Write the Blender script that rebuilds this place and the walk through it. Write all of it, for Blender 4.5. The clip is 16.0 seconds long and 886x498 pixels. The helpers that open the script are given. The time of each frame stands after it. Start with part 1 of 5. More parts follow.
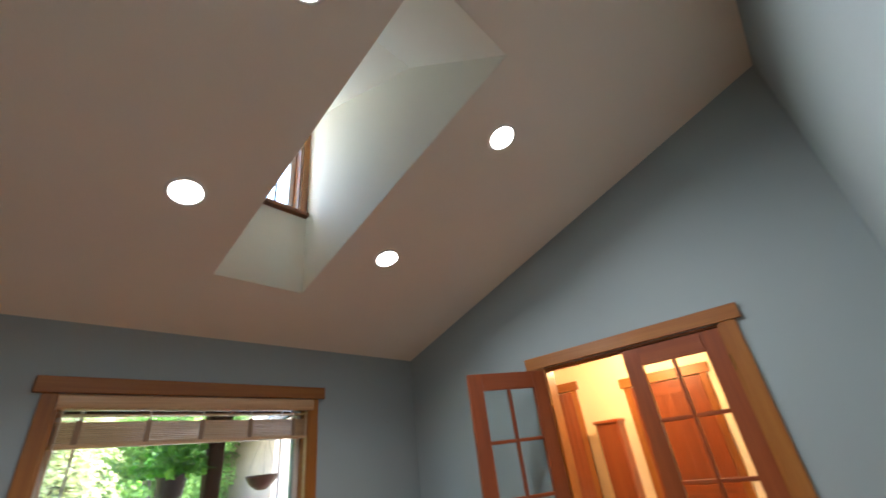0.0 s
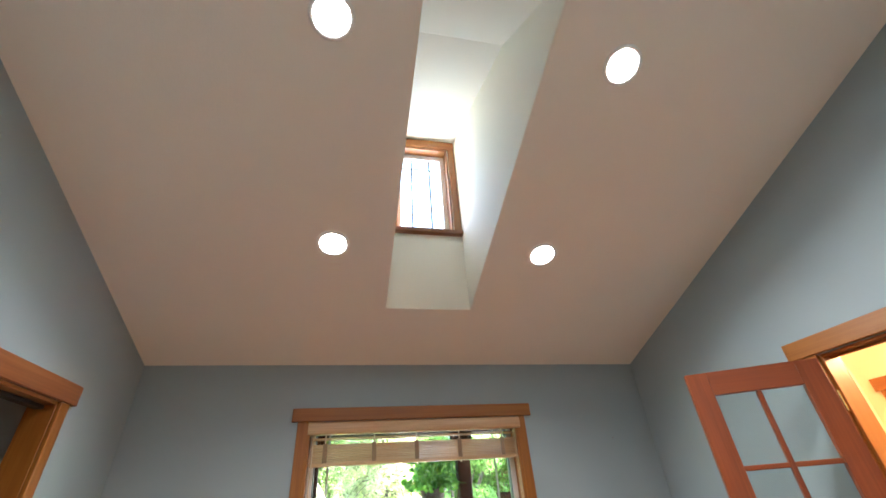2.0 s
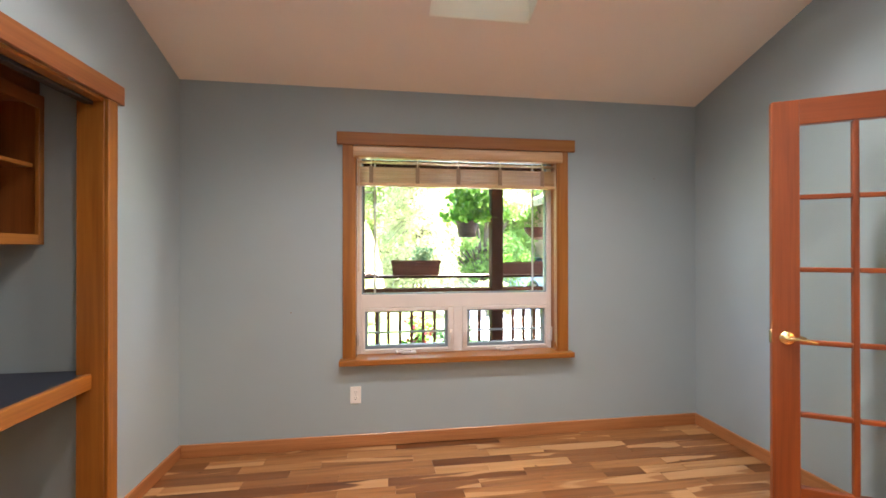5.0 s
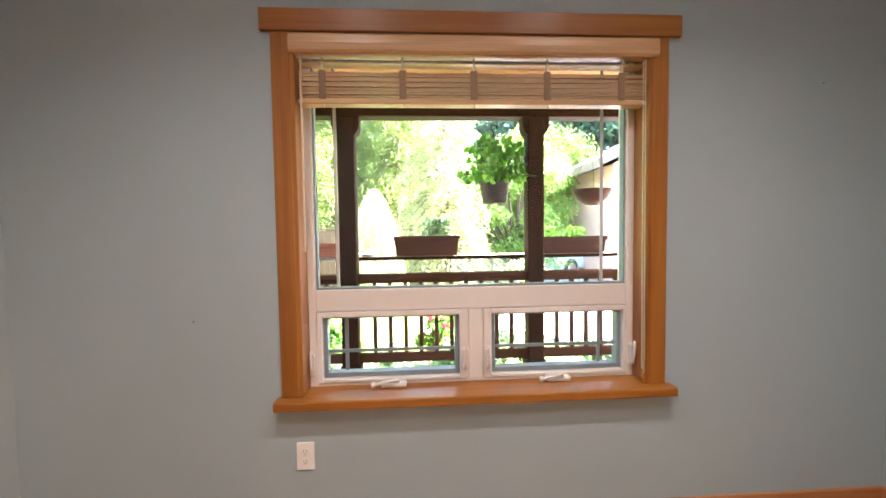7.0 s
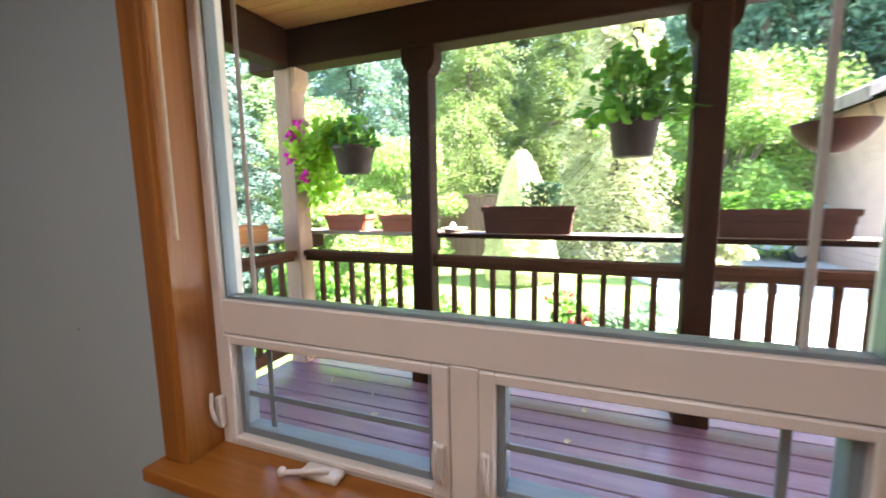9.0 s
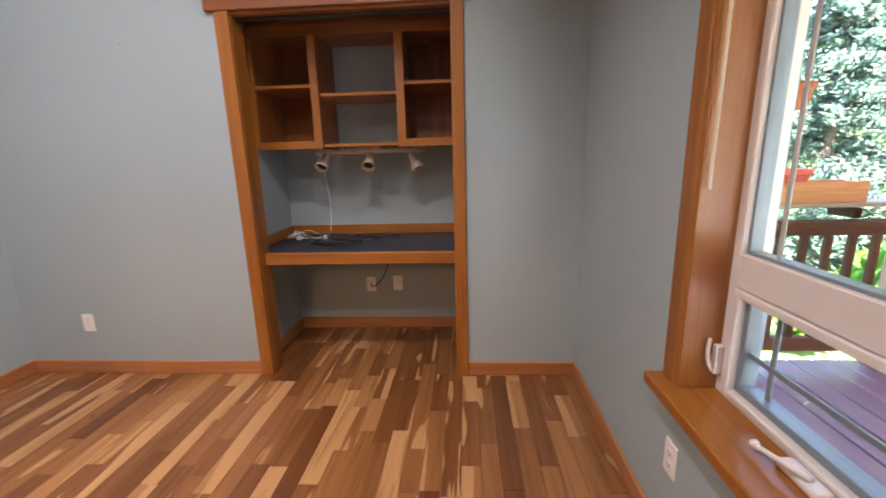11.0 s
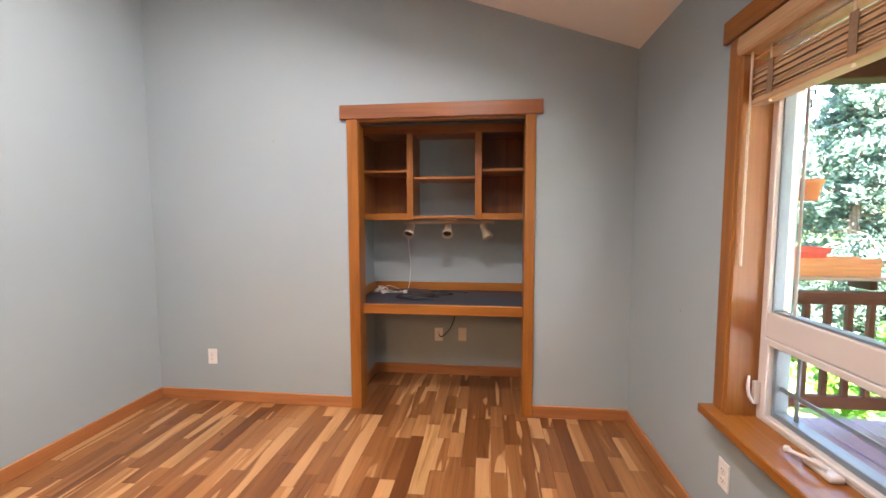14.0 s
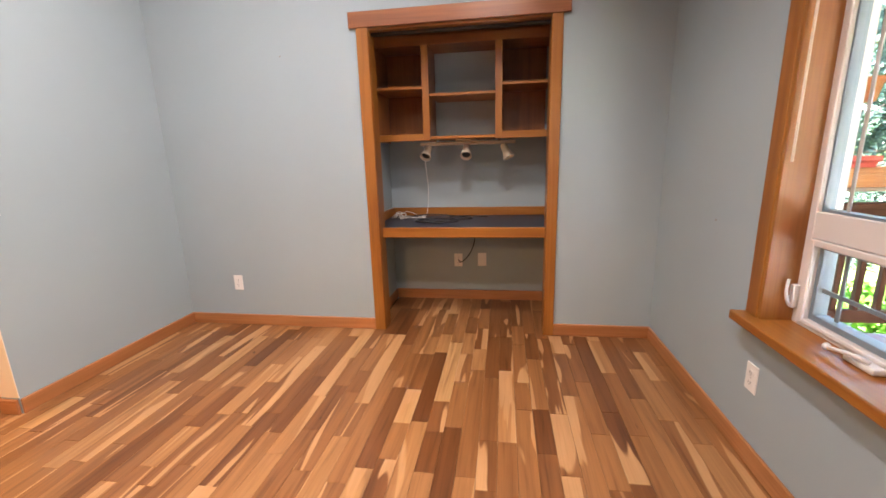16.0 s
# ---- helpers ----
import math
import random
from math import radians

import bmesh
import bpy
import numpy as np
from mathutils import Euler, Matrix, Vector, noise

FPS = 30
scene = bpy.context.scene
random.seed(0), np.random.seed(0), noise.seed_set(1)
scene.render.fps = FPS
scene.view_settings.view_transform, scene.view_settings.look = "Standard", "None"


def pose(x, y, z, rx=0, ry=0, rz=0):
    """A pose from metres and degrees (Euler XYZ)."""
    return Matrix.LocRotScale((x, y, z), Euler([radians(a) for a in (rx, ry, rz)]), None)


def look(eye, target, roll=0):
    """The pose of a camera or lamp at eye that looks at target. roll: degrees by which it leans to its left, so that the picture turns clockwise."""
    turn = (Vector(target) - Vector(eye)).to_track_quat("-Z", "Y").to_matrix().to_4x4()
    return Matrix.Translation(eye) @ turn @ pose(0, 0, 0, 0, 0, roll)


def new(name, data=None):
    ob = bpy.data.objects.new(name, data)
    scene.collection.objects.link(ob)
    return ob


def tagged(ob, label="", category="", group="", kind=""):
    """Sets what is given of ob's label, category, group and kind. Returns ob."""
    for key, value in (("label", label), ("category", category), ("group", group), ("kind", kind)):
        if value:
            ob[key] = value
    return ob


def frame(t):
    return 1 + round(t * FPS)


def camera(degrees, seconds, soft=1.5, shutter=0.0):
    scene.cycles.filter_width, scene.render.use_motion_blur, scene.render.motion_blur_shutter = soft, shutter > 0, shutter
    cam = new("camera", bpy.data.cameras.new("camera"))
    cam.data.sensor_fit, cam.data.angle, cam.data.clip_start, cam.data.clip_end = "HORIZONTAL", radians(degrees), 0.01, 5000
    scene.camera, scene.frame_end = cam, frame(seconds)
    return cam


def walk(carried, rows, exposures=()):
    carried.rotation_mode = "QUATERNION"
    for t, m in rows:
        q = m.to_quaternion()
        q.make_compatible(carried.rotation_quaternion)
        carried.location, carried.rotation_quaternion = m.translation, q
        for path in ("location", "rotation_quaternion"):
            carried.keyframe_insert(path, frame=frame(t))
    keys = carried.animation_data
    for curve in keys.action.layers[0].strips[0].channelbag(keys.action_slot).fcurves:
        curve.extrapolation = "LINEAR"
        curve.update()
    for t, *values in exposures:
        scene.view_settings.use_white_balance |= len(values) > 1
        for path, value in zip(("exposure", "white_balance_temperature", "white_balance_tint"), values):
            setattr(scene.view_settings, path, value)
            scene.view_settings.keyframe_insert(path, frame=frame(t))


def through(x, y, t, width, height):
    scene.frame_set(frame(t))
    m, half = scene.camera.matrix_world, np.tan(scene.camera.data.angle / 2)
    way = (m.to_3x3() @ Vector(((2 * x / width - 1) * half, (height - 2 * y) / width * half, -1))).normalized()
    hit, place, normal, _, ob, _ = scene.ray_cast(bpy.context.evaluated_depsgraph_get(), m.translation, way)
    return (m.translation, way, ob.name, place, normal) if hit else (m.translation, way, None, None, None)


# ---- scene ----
cam = camera(95.2, 16.0, 1.6, 0.3)
PATH = [
    (0, (-0.049, -0.022, 1.502), (-1.176, 1.345, 2.43), -7.3),
    (0.5, (-0.113, 0.156, 1.508), (-1.519, 1.193, 2.481), -8.6),
    (1, (-0.094, 0.312, 1.505), (-1.665, 1.011, 2.528), -7.0),
    (1.5, (-0.024, 0.482, 1.521), (-1.646, 0.991, 2.575), -5.3),
    (2, (0.011, 0.547, 1.518), (-1.629, 0.95, 2.589), -4.3),
    (2.5, (0.002, 0.557, 1.516), (-1.695, 0.917, 2.51), -3.8),
    (3, (-0.048, 0.538, 1.483), (-1.887, 0.853, 2.204), -2.4),
    (3.5, (-0.09, 0.521, 1.424), (-2.027, 0.812, 1.828), -1.1),
    (4, (-0.102, 0.519, 1.38), (-2.075, 0.796, 1.554), -0.2),
    (4.2, (-0.091, 0.491, 1.382), (-2.068, 0.782, 1.48), -0.1),
    (6.3, (-0.927, 0.6, 1.234), (-2.911, 0.844, 1.18), -0.1),
    (6.5, (-1.081, 0.667, 1.264), (-3.069, 0.877, 1.195), -0.3),
    (7, (-1.373, 0.767, 1.274), (-3.367, 0.891, 1.176), -0.8),
    (7.5, (-1.665, 0.892, 1.301), (-3.66, 0.886, 1.163), -1.2),
    (7.6, (-1.717, 0.932, 1.302), (-3.711, 0.901, 1.151), -1.2),
    (8, (-1.911, 1.106, 1.309), (-3.893, 0.902, 1.137), -1.5),
    (8.5, (-2.141, 1.235, 1.279), (-4.083, 0.807, 1.068), -1.5),
    (9, (-2.35, 1.276, 1.286), (-4.2, 0.56, 1.029), -0.9),
    (9.5, (-2.419, 1.258, 1.279), (-3.915, -0.029, 0.959), 0.3),
    (10.1, (-2.463, 1.278, 1.29), (-3.172, -0.551, 0.899), -0.0),
    (12.3, (-2.266, 1.735, 1.286), (-1.861, -0.165, 0.808), -2.0),
    (12.4, (-2.264, 1.757, 1.28), (-1.854, -0.138, 0.793), -2.0),
    (12.5, (-2.269, 1.778, 1.281), (-1.847, -0.111, 0.776), -2.2),
    (13, (-2.267, 1.869, 1.27), (-1.812, -0.027, 0.824), -2.1),
    (13.1, (-2.238, 1.886, 1.275), (-1.814, -0.032, 0.9), -1.8),
    (13.5, (-2.156, 1.934, 1.377), (-1.833, -0.03, 1.181), -0.8),
    (14, (-2.091, 1.948, 1.37), (-1.866, -0.034, 1.221), -0.1),
    (14.5, (-2.082, 1.944, 1.349), (-1.881, -0.031, 1.104), -0.2),
    (15, (-2.075, 1.936, 1.255), (-1.86, -0.02, 0.894), -0.8),
    (15.5, (-2.06, 1.924, 1.246), (-1.825, -0.016, 0.821), -1.2),
    (16, (-2.048, 1.907, 1.237), (-1.753, -0.022, 0.796), -1.6),
]
EXPOSURE = [(0.0, 3.98, 5850, 8), (0.5, 4.38, 5900, 9), (1.5, 4.70, 5850, 8), (4.0, 4.96, 6050, 12), (6.3, 5.05, 6600, 18), (7.5, 4.68, 6550, 18), (8.5, 4.20, 6250, 17), (9.0, 4.02, 6300, 17), (9.5, 3.78, 6450, 18), (10.1, 4.00, 6250, 22), (12.3, 5.12, 6500, 20), (13.5, 5.08, 6500, 20), (14.5, 4.98, 6500, 20), (16.0, 5.00, 6500, 20)]
walk(cam, [(t, look(eye, target, roll)) for t, eye, target, roll in PATH], EXPOSURE)

# ---- world, sun, exposure ----
world = bpy.data.worlds.new("sky")
scene.world = world
world.use_nodes = True
wn = world.node_tree.nodes
sky = wn.new("ShaderNodeTexSky")
sky.sky_type, sky.sun_disc = "NISHITA", False
SUN_TO = Vector((-0.17, 0.75, 0.95)).normalized()
sky.sun_elevation = math.asin(SUN_TO.z)
sky.sun_rotation = math.atan2(SUN_TO.x, SUN_TO.y)
wn["Background"].inputs["Strength"].default_value = 0.15
world.node_tree.links.new(sky.outputs["Color"], wn["Background"].inputs["Color"])
sun = new("sun", bpy.data.lights.new("sun", "SUN"))
sun.data.energy, sun.data.angle, sun.data.color = 5.0, radians(0.5), (1.0, 0.95, 0.87)
sun.matrix_world = look(SUN_TO * 30, (0, 0, 0))

# ---- plan, in metres ----
XW, XB = -3.03, 0.41           # window wall, back wall (inner faces)
YC, YD = -0.82, 2.857          # closet wall, french door wall (inner faces)
CZ, CS = 2.438, 0.332          # ceiling height at the window wall, its slope


def ceil_z(x):
    return CZ + CS * (x - XW)


def lamp(name, kind, energy, color, m, size):
    ob = new(name, bpy.data.lights.new(name, kind))
    ob.data.energy, ob.data.color = energy, color
    if kind == "AREA":
        ob.data.shape, ob.data.size, ob.data.spread = "DISK", size, radians(150)
    else:
        ob.data.shadow_soft_size = size
    ob.matrix_world = m
    return ob


DOWN = [(-1.953, 0.400), (-1.950, 1.660), (-0.886, 1.667), (-0.880, 0.392)]
TILT_C = -math.degrees(math.atan(CS))
for lx, ly in DOWN:
    lamp("downlight_glow", "AREA", 0.74, (1.0, 0.94, 0.87), pose(lx, ly, ceil_z(lx) - 0.02, 0, TILT_C, 0), 0.11)
dl = lamp("dormer_daylight", "AREA", 0.25, (0.56, 0.74, 1.0), pose(-2.60, 1.022, 3.70, 0, -90, 0), 0.4)
dl.data.shape, dl.data.size, dl.data.size_y = "RECTANGLE", 0.80, 0.36
lamp("hall_glow", "POINT", 4.2, (1.0, 0.58, 0.25), pose(-1.2, 3.75, 2.25), 0.08)
lamp("passage_glow", "POINT", 1.4, (1.0, 0.72, 0.40), pose(1.5, 1.0, 2.2), 0.08)

# ---- materials ----


def mat(name, rough=0.6, metal=0.0):
    m = bpy.data.materials.new(name)
    m.use_nodes = True
    n, l = m.node_tree.nodes, m.node_tree.links
    b = n["Principled BSDF"]
    b.inputs["Roughness"].default_value, b.inputs["Metallic"].default_value = rough, metal
    return m, n, l, b


def coords(n, l, scale=(1, 1, 1), offset=None, source="Object"):
    tc, mp = n.new("ShaderNodeTexCoord"), n.new("ShaderNodeMapping")
    mp.inputs["Scale"].default_value = scale
    l.new(tc.outputs[source], mp.inputs["Vector"])
    if offset is not None:
        l.new(offset, mp.inputs["Location"])
    return mp.outputs["Vector"]


def tex_noise(n, l, vec, scale, detail=4.0, rough=0.55, dist=0.0):
    t = n.new("ShaderNodeTexNoise")
    t.inputs["Scale"].default_value, t.inputs["Detail"].default_value = scale, detail
    t.inputs["Roughness"].default_value, t.inputs["Distortion"].default_value = rough, dist
    l.new(vec, t.inputs["Vector"])
    return t.outputs["Fac"]


def ramp(n, l, fac, stops):
    r = n.new("ShaderNodeValToRGB")
    e = r.color_ramp.elements
    while len(e) < len(stops):
        e.new(0.5)
    for el, (p, c) in zip(e, stops):
        el.position, el.color = p, (*c, 1)
    l.new(fac, r.inputs["Fac"])
    return r.outputs["Color"]


def mixc(n, l, a, b, fac, mode="MIX"):
    m = n.new("ShaderNodeMix")
    m.data_type, m.blend_type = "RGBA", mode
    for sock, v in (("Factor", fac), ("A", a), ("B", b)):
        s = [i for i in m.inputs if i.name == sock and (i.type == "RGBA" if sock != "Factor" else i.type == "VALUE")][0]
        if isinstance(v, (int, float)):
            s.default_value = v
        elif isinstance(v, tuple):
            s.default_value = (*v, 1)
        else:
            l.new(v, s)
    return [o for o in m.outputs if o.type == "RGBA"][0]


def bump(n, l, b, height, strength, distance=0.002):
    k = n.new("ShaderNodeBump")
    k.inputs["Strength"].default_value, k.inputs["Distance"].default_value = strength, distance
    l.new(height, k.inputs["Height"])
    l.new(k.outputs["Normal"], b.inputs["Normal"])


def paint(name, color, rough=0.7, grain=160, relief=0.25, blotch=0.06):
    """Rolled or sprayed paint: fine peel, faint blotches."""
    m, n, l, b = mat(name, rough)
    v = coords(n, l)
    big = tex_noise(n, l, v, 1.3, 3)
    dark = tuple(c * (1 - blotch) for c in color)
    light = tuple(min(1, c * (1 + blotch)) for c in color)
    l.new(ramp(n, l, big, [(0.3, dark), (0.7, light)]), b.inputs["Base Color"])
    bump(n, l, b, tex_noise(n, l, v, grain, 3), relief, 0.0015)
    return m


def wood(name, axis, dark, mid, light, rough=0.38, scale=1.0, coat=0.25, spec=0.5):
    """Finished softwood, the grain along one axis."""
    m, n, l, b = mat(name, rough)
    info = n.new("ShaderNodeObjectInfo")
    s = [9.0 * scale] * 3
    s["xyz".index(axis)] = 0.55 * scale
    mul = n.new("ShaderNodeMath")
    mul.operation = "MULTIPLY"
    mul.inputs[1].default_value = 37.0
    l.new(info.outputs["Random"], mul.inputs[0])
    v = coords(n, l, tuple(s), mul.outputs[0])
    g1 = tex_noise(n, l, v, 1.2, 5, 0.6, 0.7)
    col = ramp(n, l, g1, [(0.28, dark), (0.5, mid), (0.74, light)])
    s2 = [110.0 * scale] * 3
    s2["xyz".index(axis)] = 2.2 * scale
    fine = tex_noise(n, l, coords(n, l, tuple(s2)), 1.0, 3)
    col = mixc(n, l, col, ramp(n, l, fine, [(0.35, (0.72, 0.68, 0.62)), (0.65, (1, 1, 1))]), 0.55, "MULTIPLY")
    l.new(col, b.inputs["Base Color"])
    b.inputs["Specular IOR Level"].default_value = spec
    b.inputs["Coat Weight"].default_value = coat
    b.inputs["Coat Roughness"].default_value = 0.22
    bump(n, l, b, fine, 0.12, 0.0008)
    return m


def plain(name, color, rough=0.5, metal=0.0, var=0.12, scale=14):
    m, n, l, b = mat(name, rough, metal)
    v = coords(n, l)
    f = tex_noise(n, l, v, scale, 5)
    l.new(ramp(n, l, f, [(0.3, tuple(c * (1 - var) for c in color)), (0.7, tuple(min(1, c * (1 + var)) for c in color))]), b.inputs["Base Color"])
    r = n.new("ShaderNodeMapRange")
    r.inputs["To Min"].default_value, r.inputs["To Max"].default_value = rough * 0.85, min(1, rough * 1.15)
    l.new(tex_noise(n, l, v, scale * 3, 3), r.inputs["Value"])
    l.new(r.outputs["Result"], b.inputs["Roughness"])
    return m


def glow(name, color, strength):
    m, n, l, b = mat(name)
    b.inputs["Emission Color"].default_value = (*color, 1)
    b.inputs["Emission Strength"].default_value = strength
    return m


def glass(name):
    m = bpy.data.materials.new(name)
    m.use_nodes = True
    n, l = m.node_tree.nodes, m.node_tree.links
    n.remove(n["Principled BSDF"])
    tr, gl, fr, mx = n.new("ShaderNodeBsdfTransparent"), n.new("ShaderNodeBsdfGlossy"), n.new("ShaderNodeLayerWeight"), n.new("ShaderNodeMixShader")
    pw, ml = n.new("ShaderNodeMath"), n.new("ShaderNodeMath")
    pw.operation, ml.operation = "POWER", "MULTIPLY_ADD"
    pw.inputs[1].default_value, ml.inputs[1].default_value, ml.inputs[2].default_value = 5.0, 0.7, 0.013
    tr.inputs["Color"].default_value = (0.95, 0.97, 0.96, 1)
    gl.inputs["Roughness"].default_value = 0.02
    fr.inputs["Blend"].default_value = 0.5
    l.new(fr.outputs["Facing"], pw.inputs[0])
    l.new(pw.outputs[0], ml.inputs[0])
    l.new(ml.outputs[0], mx.inputs["Fac"])
    l.new(tr.outputs[0], mx.inputs[1])
    l.new(gl.outputs[0], mx.inputs[2])
    l.new(mx.outputs[0], n["Material Output"].inputs["Surface"])
    return m


def leaf_mat(name, a, b_, c, through=0.45):
    """Leaves: light passes through the blade; colour varies leaf by leaf."""
    m = bpy.data.materials.new(name)
    m.use_nodes = True
    n, l = m.node_tree.nodes, m.node_tree.links
    b = n["Principled BSDF"]
    b.inputs["Roughness"].default_value = 0.55
    g = n.new("ShaderNodeNewGeometry")
    col = ramp(n, l, g.outputs["Random Per Island"], [(0.0, a), (0.5, b_), (1.0, c)])
    v = coords(n, l)
    col = mixc(n, l, col, ramp(n, l, tex_noise(n, l, v, 1.1, 3), [(0.35, (0.72, 0.75, 0.66)), (0.65, (1.1, 1.08, 1.0))]), 0.8, "MULTIPLY")
    l.new(col, b.inputs["Base Color"])
    t, mx = n.new("ShaderNodeBsdfTranslucent"), n.new("ShaderNodeMixShader")
    l.new(col, t.inputs["Color"])
    mx.inputs["Fac"].default_value = through
    l.new(b.outputs[0], mx.inputs[1])
    l.new(t.outputs[0], mx.inputs[2])
    l.new(mx.outputs[0], n["Material Output"].inputs["Surface"])
    return m


M_WALL = paint("blue grey wall paint", (0.330, 0.393, 0.414), 0.72, 150, 0.35, 0.025)
M_CEIL = paint("warm white ceiling paint", (0.86, 0.79, 0.69), 0.85, 120, 0.45, 0.02)
M_SHAFT = paint("cream paint", (0.88, 0.83, 0.70), 0.85, 120, 0.4, 0.02)
M_CREAM = paint("yellow cream hall paint", (0.86, 0.73, 0.54), 0.8, 120, 0.35, 0.03)
FIR = ((0.235, 0.075, 0.010), (0.335, 0.120, 0.017), (0.40, 0.162, 0.030))
M_FIR = {a: wood("varnished fir along " + a, a, *FIR) for a in "xyz"}
DOORW = ((0.175, 0.037, 0.008), (0.26, 0.059, 0.012), (0.32, 0.081, 0.018))
M_DOOR = {a: wood("red varnished fir along " + a, a, *DOORW) for a in "xyz"}
CABW = ((0.17, 0.050, 0.011), (0.25, 0.080, 0.018), (0.32, 0.115, 0.030))
M_CAB = {a: wood("stained cabinet wood along " + a, a, *CABW) for a in "xyz"}
M_HEAD = wood("dark red fir", "x", (0.20, 0.060, 0.016), (0.29, 0.098, 0.028), (0.36, 0.135, 0.045))
M_BASE = {a: wood("baseboard fir along " + a, a, (0.33, 0.125, 0.040), (0.42, 0.170, 0.060), (0.49, 0.215, 0.085)) for a in "xy"}
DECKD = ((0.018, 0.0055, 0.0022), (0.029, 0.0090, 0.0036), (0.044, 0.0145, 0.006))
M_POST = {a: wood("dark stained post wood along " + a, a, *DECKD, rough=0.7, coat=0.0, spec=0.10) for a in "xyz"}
# lighter copy of the post stain; sunlight on the railings is in this colour
RAIL = ((0.055, 0.019, 0.009), (0.082, 0.030, 0.015), (0.115, 0.046, 0.025))
M_RAIL = {a: wood("sun worn brown railing stain along " + a, a, *RAIL, rough=0.7, coat=0.0, spec=0.12) for a in "xyz"}
M_DECK = wood("red brown deck boards", "y", (0.125, 0.060, 0.085), (0.185, 0.095, 0.13), (0.25, 0.14, 0.18), rough=0.36, coat=0.5)
# corner post: the sunlight on it is put into these pale tones
M_POSTC = wood("sunlit tone post wood", "z", (0.29, 0.165, 0.115), (0.39, 0.23, 0.165), (0.47, 0.295, 0.22), rough=0.7, coat=0.0, spec=0.2)
M_SOFFIT = wood("porch ceiling boards", "y", (0.50, 0.195, 0.070), (0.61, 0.265, 0.105), (0.69, 0.335, 0.15), rough=0.5, coat=0.1)
M_BLIND = wood("light wooden blind", "y", (0.50, 0.29, 0.14), (0.60, 0.37, 0.19), (0.68, 0.45, 0.26), rough=0.42, coat=0.2)
M_VINYL = plain("white vinyl", (0.70, 0.645, 0.61), 0.35, 0, 0.02, 8)
M_PLATE = plain("white plastic plate", (0.82, 0.79, 0.74), 0.35, 0, 0.02, 8)
M_TRACK = plain("ivory enamel", (0.50, 0.42, 0.31), 0.4, 0, 0.04)
M_DARKHOLE = plain("black baffle", (0.02, 0.018, 0.016), 0.5)
M_DESK = plain("blue black laminate", (0.019, 0.022, 0.036), 0.42, 0, 0.2, 60)
M_BRASS = plain("polished brass", (0.78, 0.58, 0.28), 0.18, 1.0, 0.05)
M_CHROME = plain("brushed steel", (0.6, 0.58, 0.55), 0.3, 1.0, 0.05)
M_GASKET = plain("grey window spacer", (0.22, 0.27, 0.31), 0.4, 0.3, 0.05)
M_GRILLE = plain("grey white grille bar", (0.45, 0.45, 0.43), 0.4, 0, 0.03)
M_CORD = plain("beige cord", (0.62, 0.50, 0.36), 0.7, 0, 0.08, 60)
M_TAPE = plain("brown ladder tape", (0.27, 0.17, 0.10), 0.8, 0, 0.15, 90)
M_BLACKCABLE = plain("black rubber cable", (0.015, 0.015, 0.016), 0.45)
M_WHITECABLE = plain("white plastic cable", (0.75, 0.74, 0.72), 0.4, 0, 0.03)
M_GLASS = glass("window glass")
M_LENS = glow("lit lamp lens", (1.0, 0.97, 0.93), 4.0)
M_TERRA = plain("terracotta plastic", (0.42, 0.115, 0.055), 0.6, 0, 0.1)
M_TERRA_D = plain("dark red brown plastic", (0.070, 0.018, 0.009), 0.8, 0, 0.12)
M_RED = plain("bright red planter plastic", (0.55, 0.060, 0.030), 0.5, 0, 0.08)
M_POT = plain("brown nursery pot", (0.036, 0.018, 0.013), 0.75, 0, 0.15)
M_POTTAN = plain("orange pot", (0.52, 0.17, 0.06), 0.55, 0, 0.08)
M_SOIL = plain("potting soil", (0.045, 0.030, 0.020), 0.95, 0, 0.4, 60)
M_HOOK = plain("black iron hook", (0.02, 0.02, 0.022), 0.5, 0.6)
M_CEDARBOX = wood("orange cedar planter box", "x", (0.42, 0.15, 0.045), (0.55, 0.22, 0.07), (0.62, 0.29, 0.11), rough=0.6, coat=0)
M_WHITEDISH = plain("white glazed dish", (0.78, 0.77, 0.75), 0.3, 0, 0.03)
M_LEAF = leaf_mat("bright green leaves", (0.058, 0.17, 0.017), (0.105, 0.27, 0.03), (0.20, 0.40, 0.05), 0.55)
M_LEAFY = leaf_mat("yellow green leaves", (0.30, 0.54, 0.035), (0.42, 0.64, 0.06), (0.54, 0.70, 0.11), 0.6)
M_HERB = leaf_mat("grey green herb leaves", (0.10, 0.19, 0.10), (0.16, 0.27, 0.14), (0.24, 0.36, 0.21), 0.5)
M_MAGENTA = leaf_mat("magenta petals", (0.55, 0.01, 0.30), (0.70, 0.02, 0.42), (0.80, 0.05, 0.55), 0.3)
M_DARKRED = leaf_mat("dark red blossom", (0.20, 0.02, 0.03), (0.30, 0.03, 0.05), (0.38, 0.06, 0.07), 0.3)
M_BARK = plain("grey brown bark", (0.13, 0.095, 0.07), 0.9, 0, 0.35, 18)
M_SPRUCE = leaf_mat("blue spruce needles", (0.024, 0.052, 0.038), (0.042, 0.085, 0.060), (0.072, 0.125, 0.092), 0.25)
M_FIRTREE = leaf_mat("fir needles", (0.11, 0.18, 0.07), (0.17, 0.25, 0.10), (0.26, 0.33, 0.14), 0.5)
M_CEDAR = leaf_mat("yellow green cedar sprays", (0.16, 0.23, 0.05), (0.21, 0.29, 0.065), (0.27, 0.34, 0.09), 0.55)
M_FARWOOD = leaf_mat("distant conifer foliage", (0.12, 0.22, 0.15), (0.17, 0.28, 0.18), (0.23, 0.34, 0.21), 0.6)
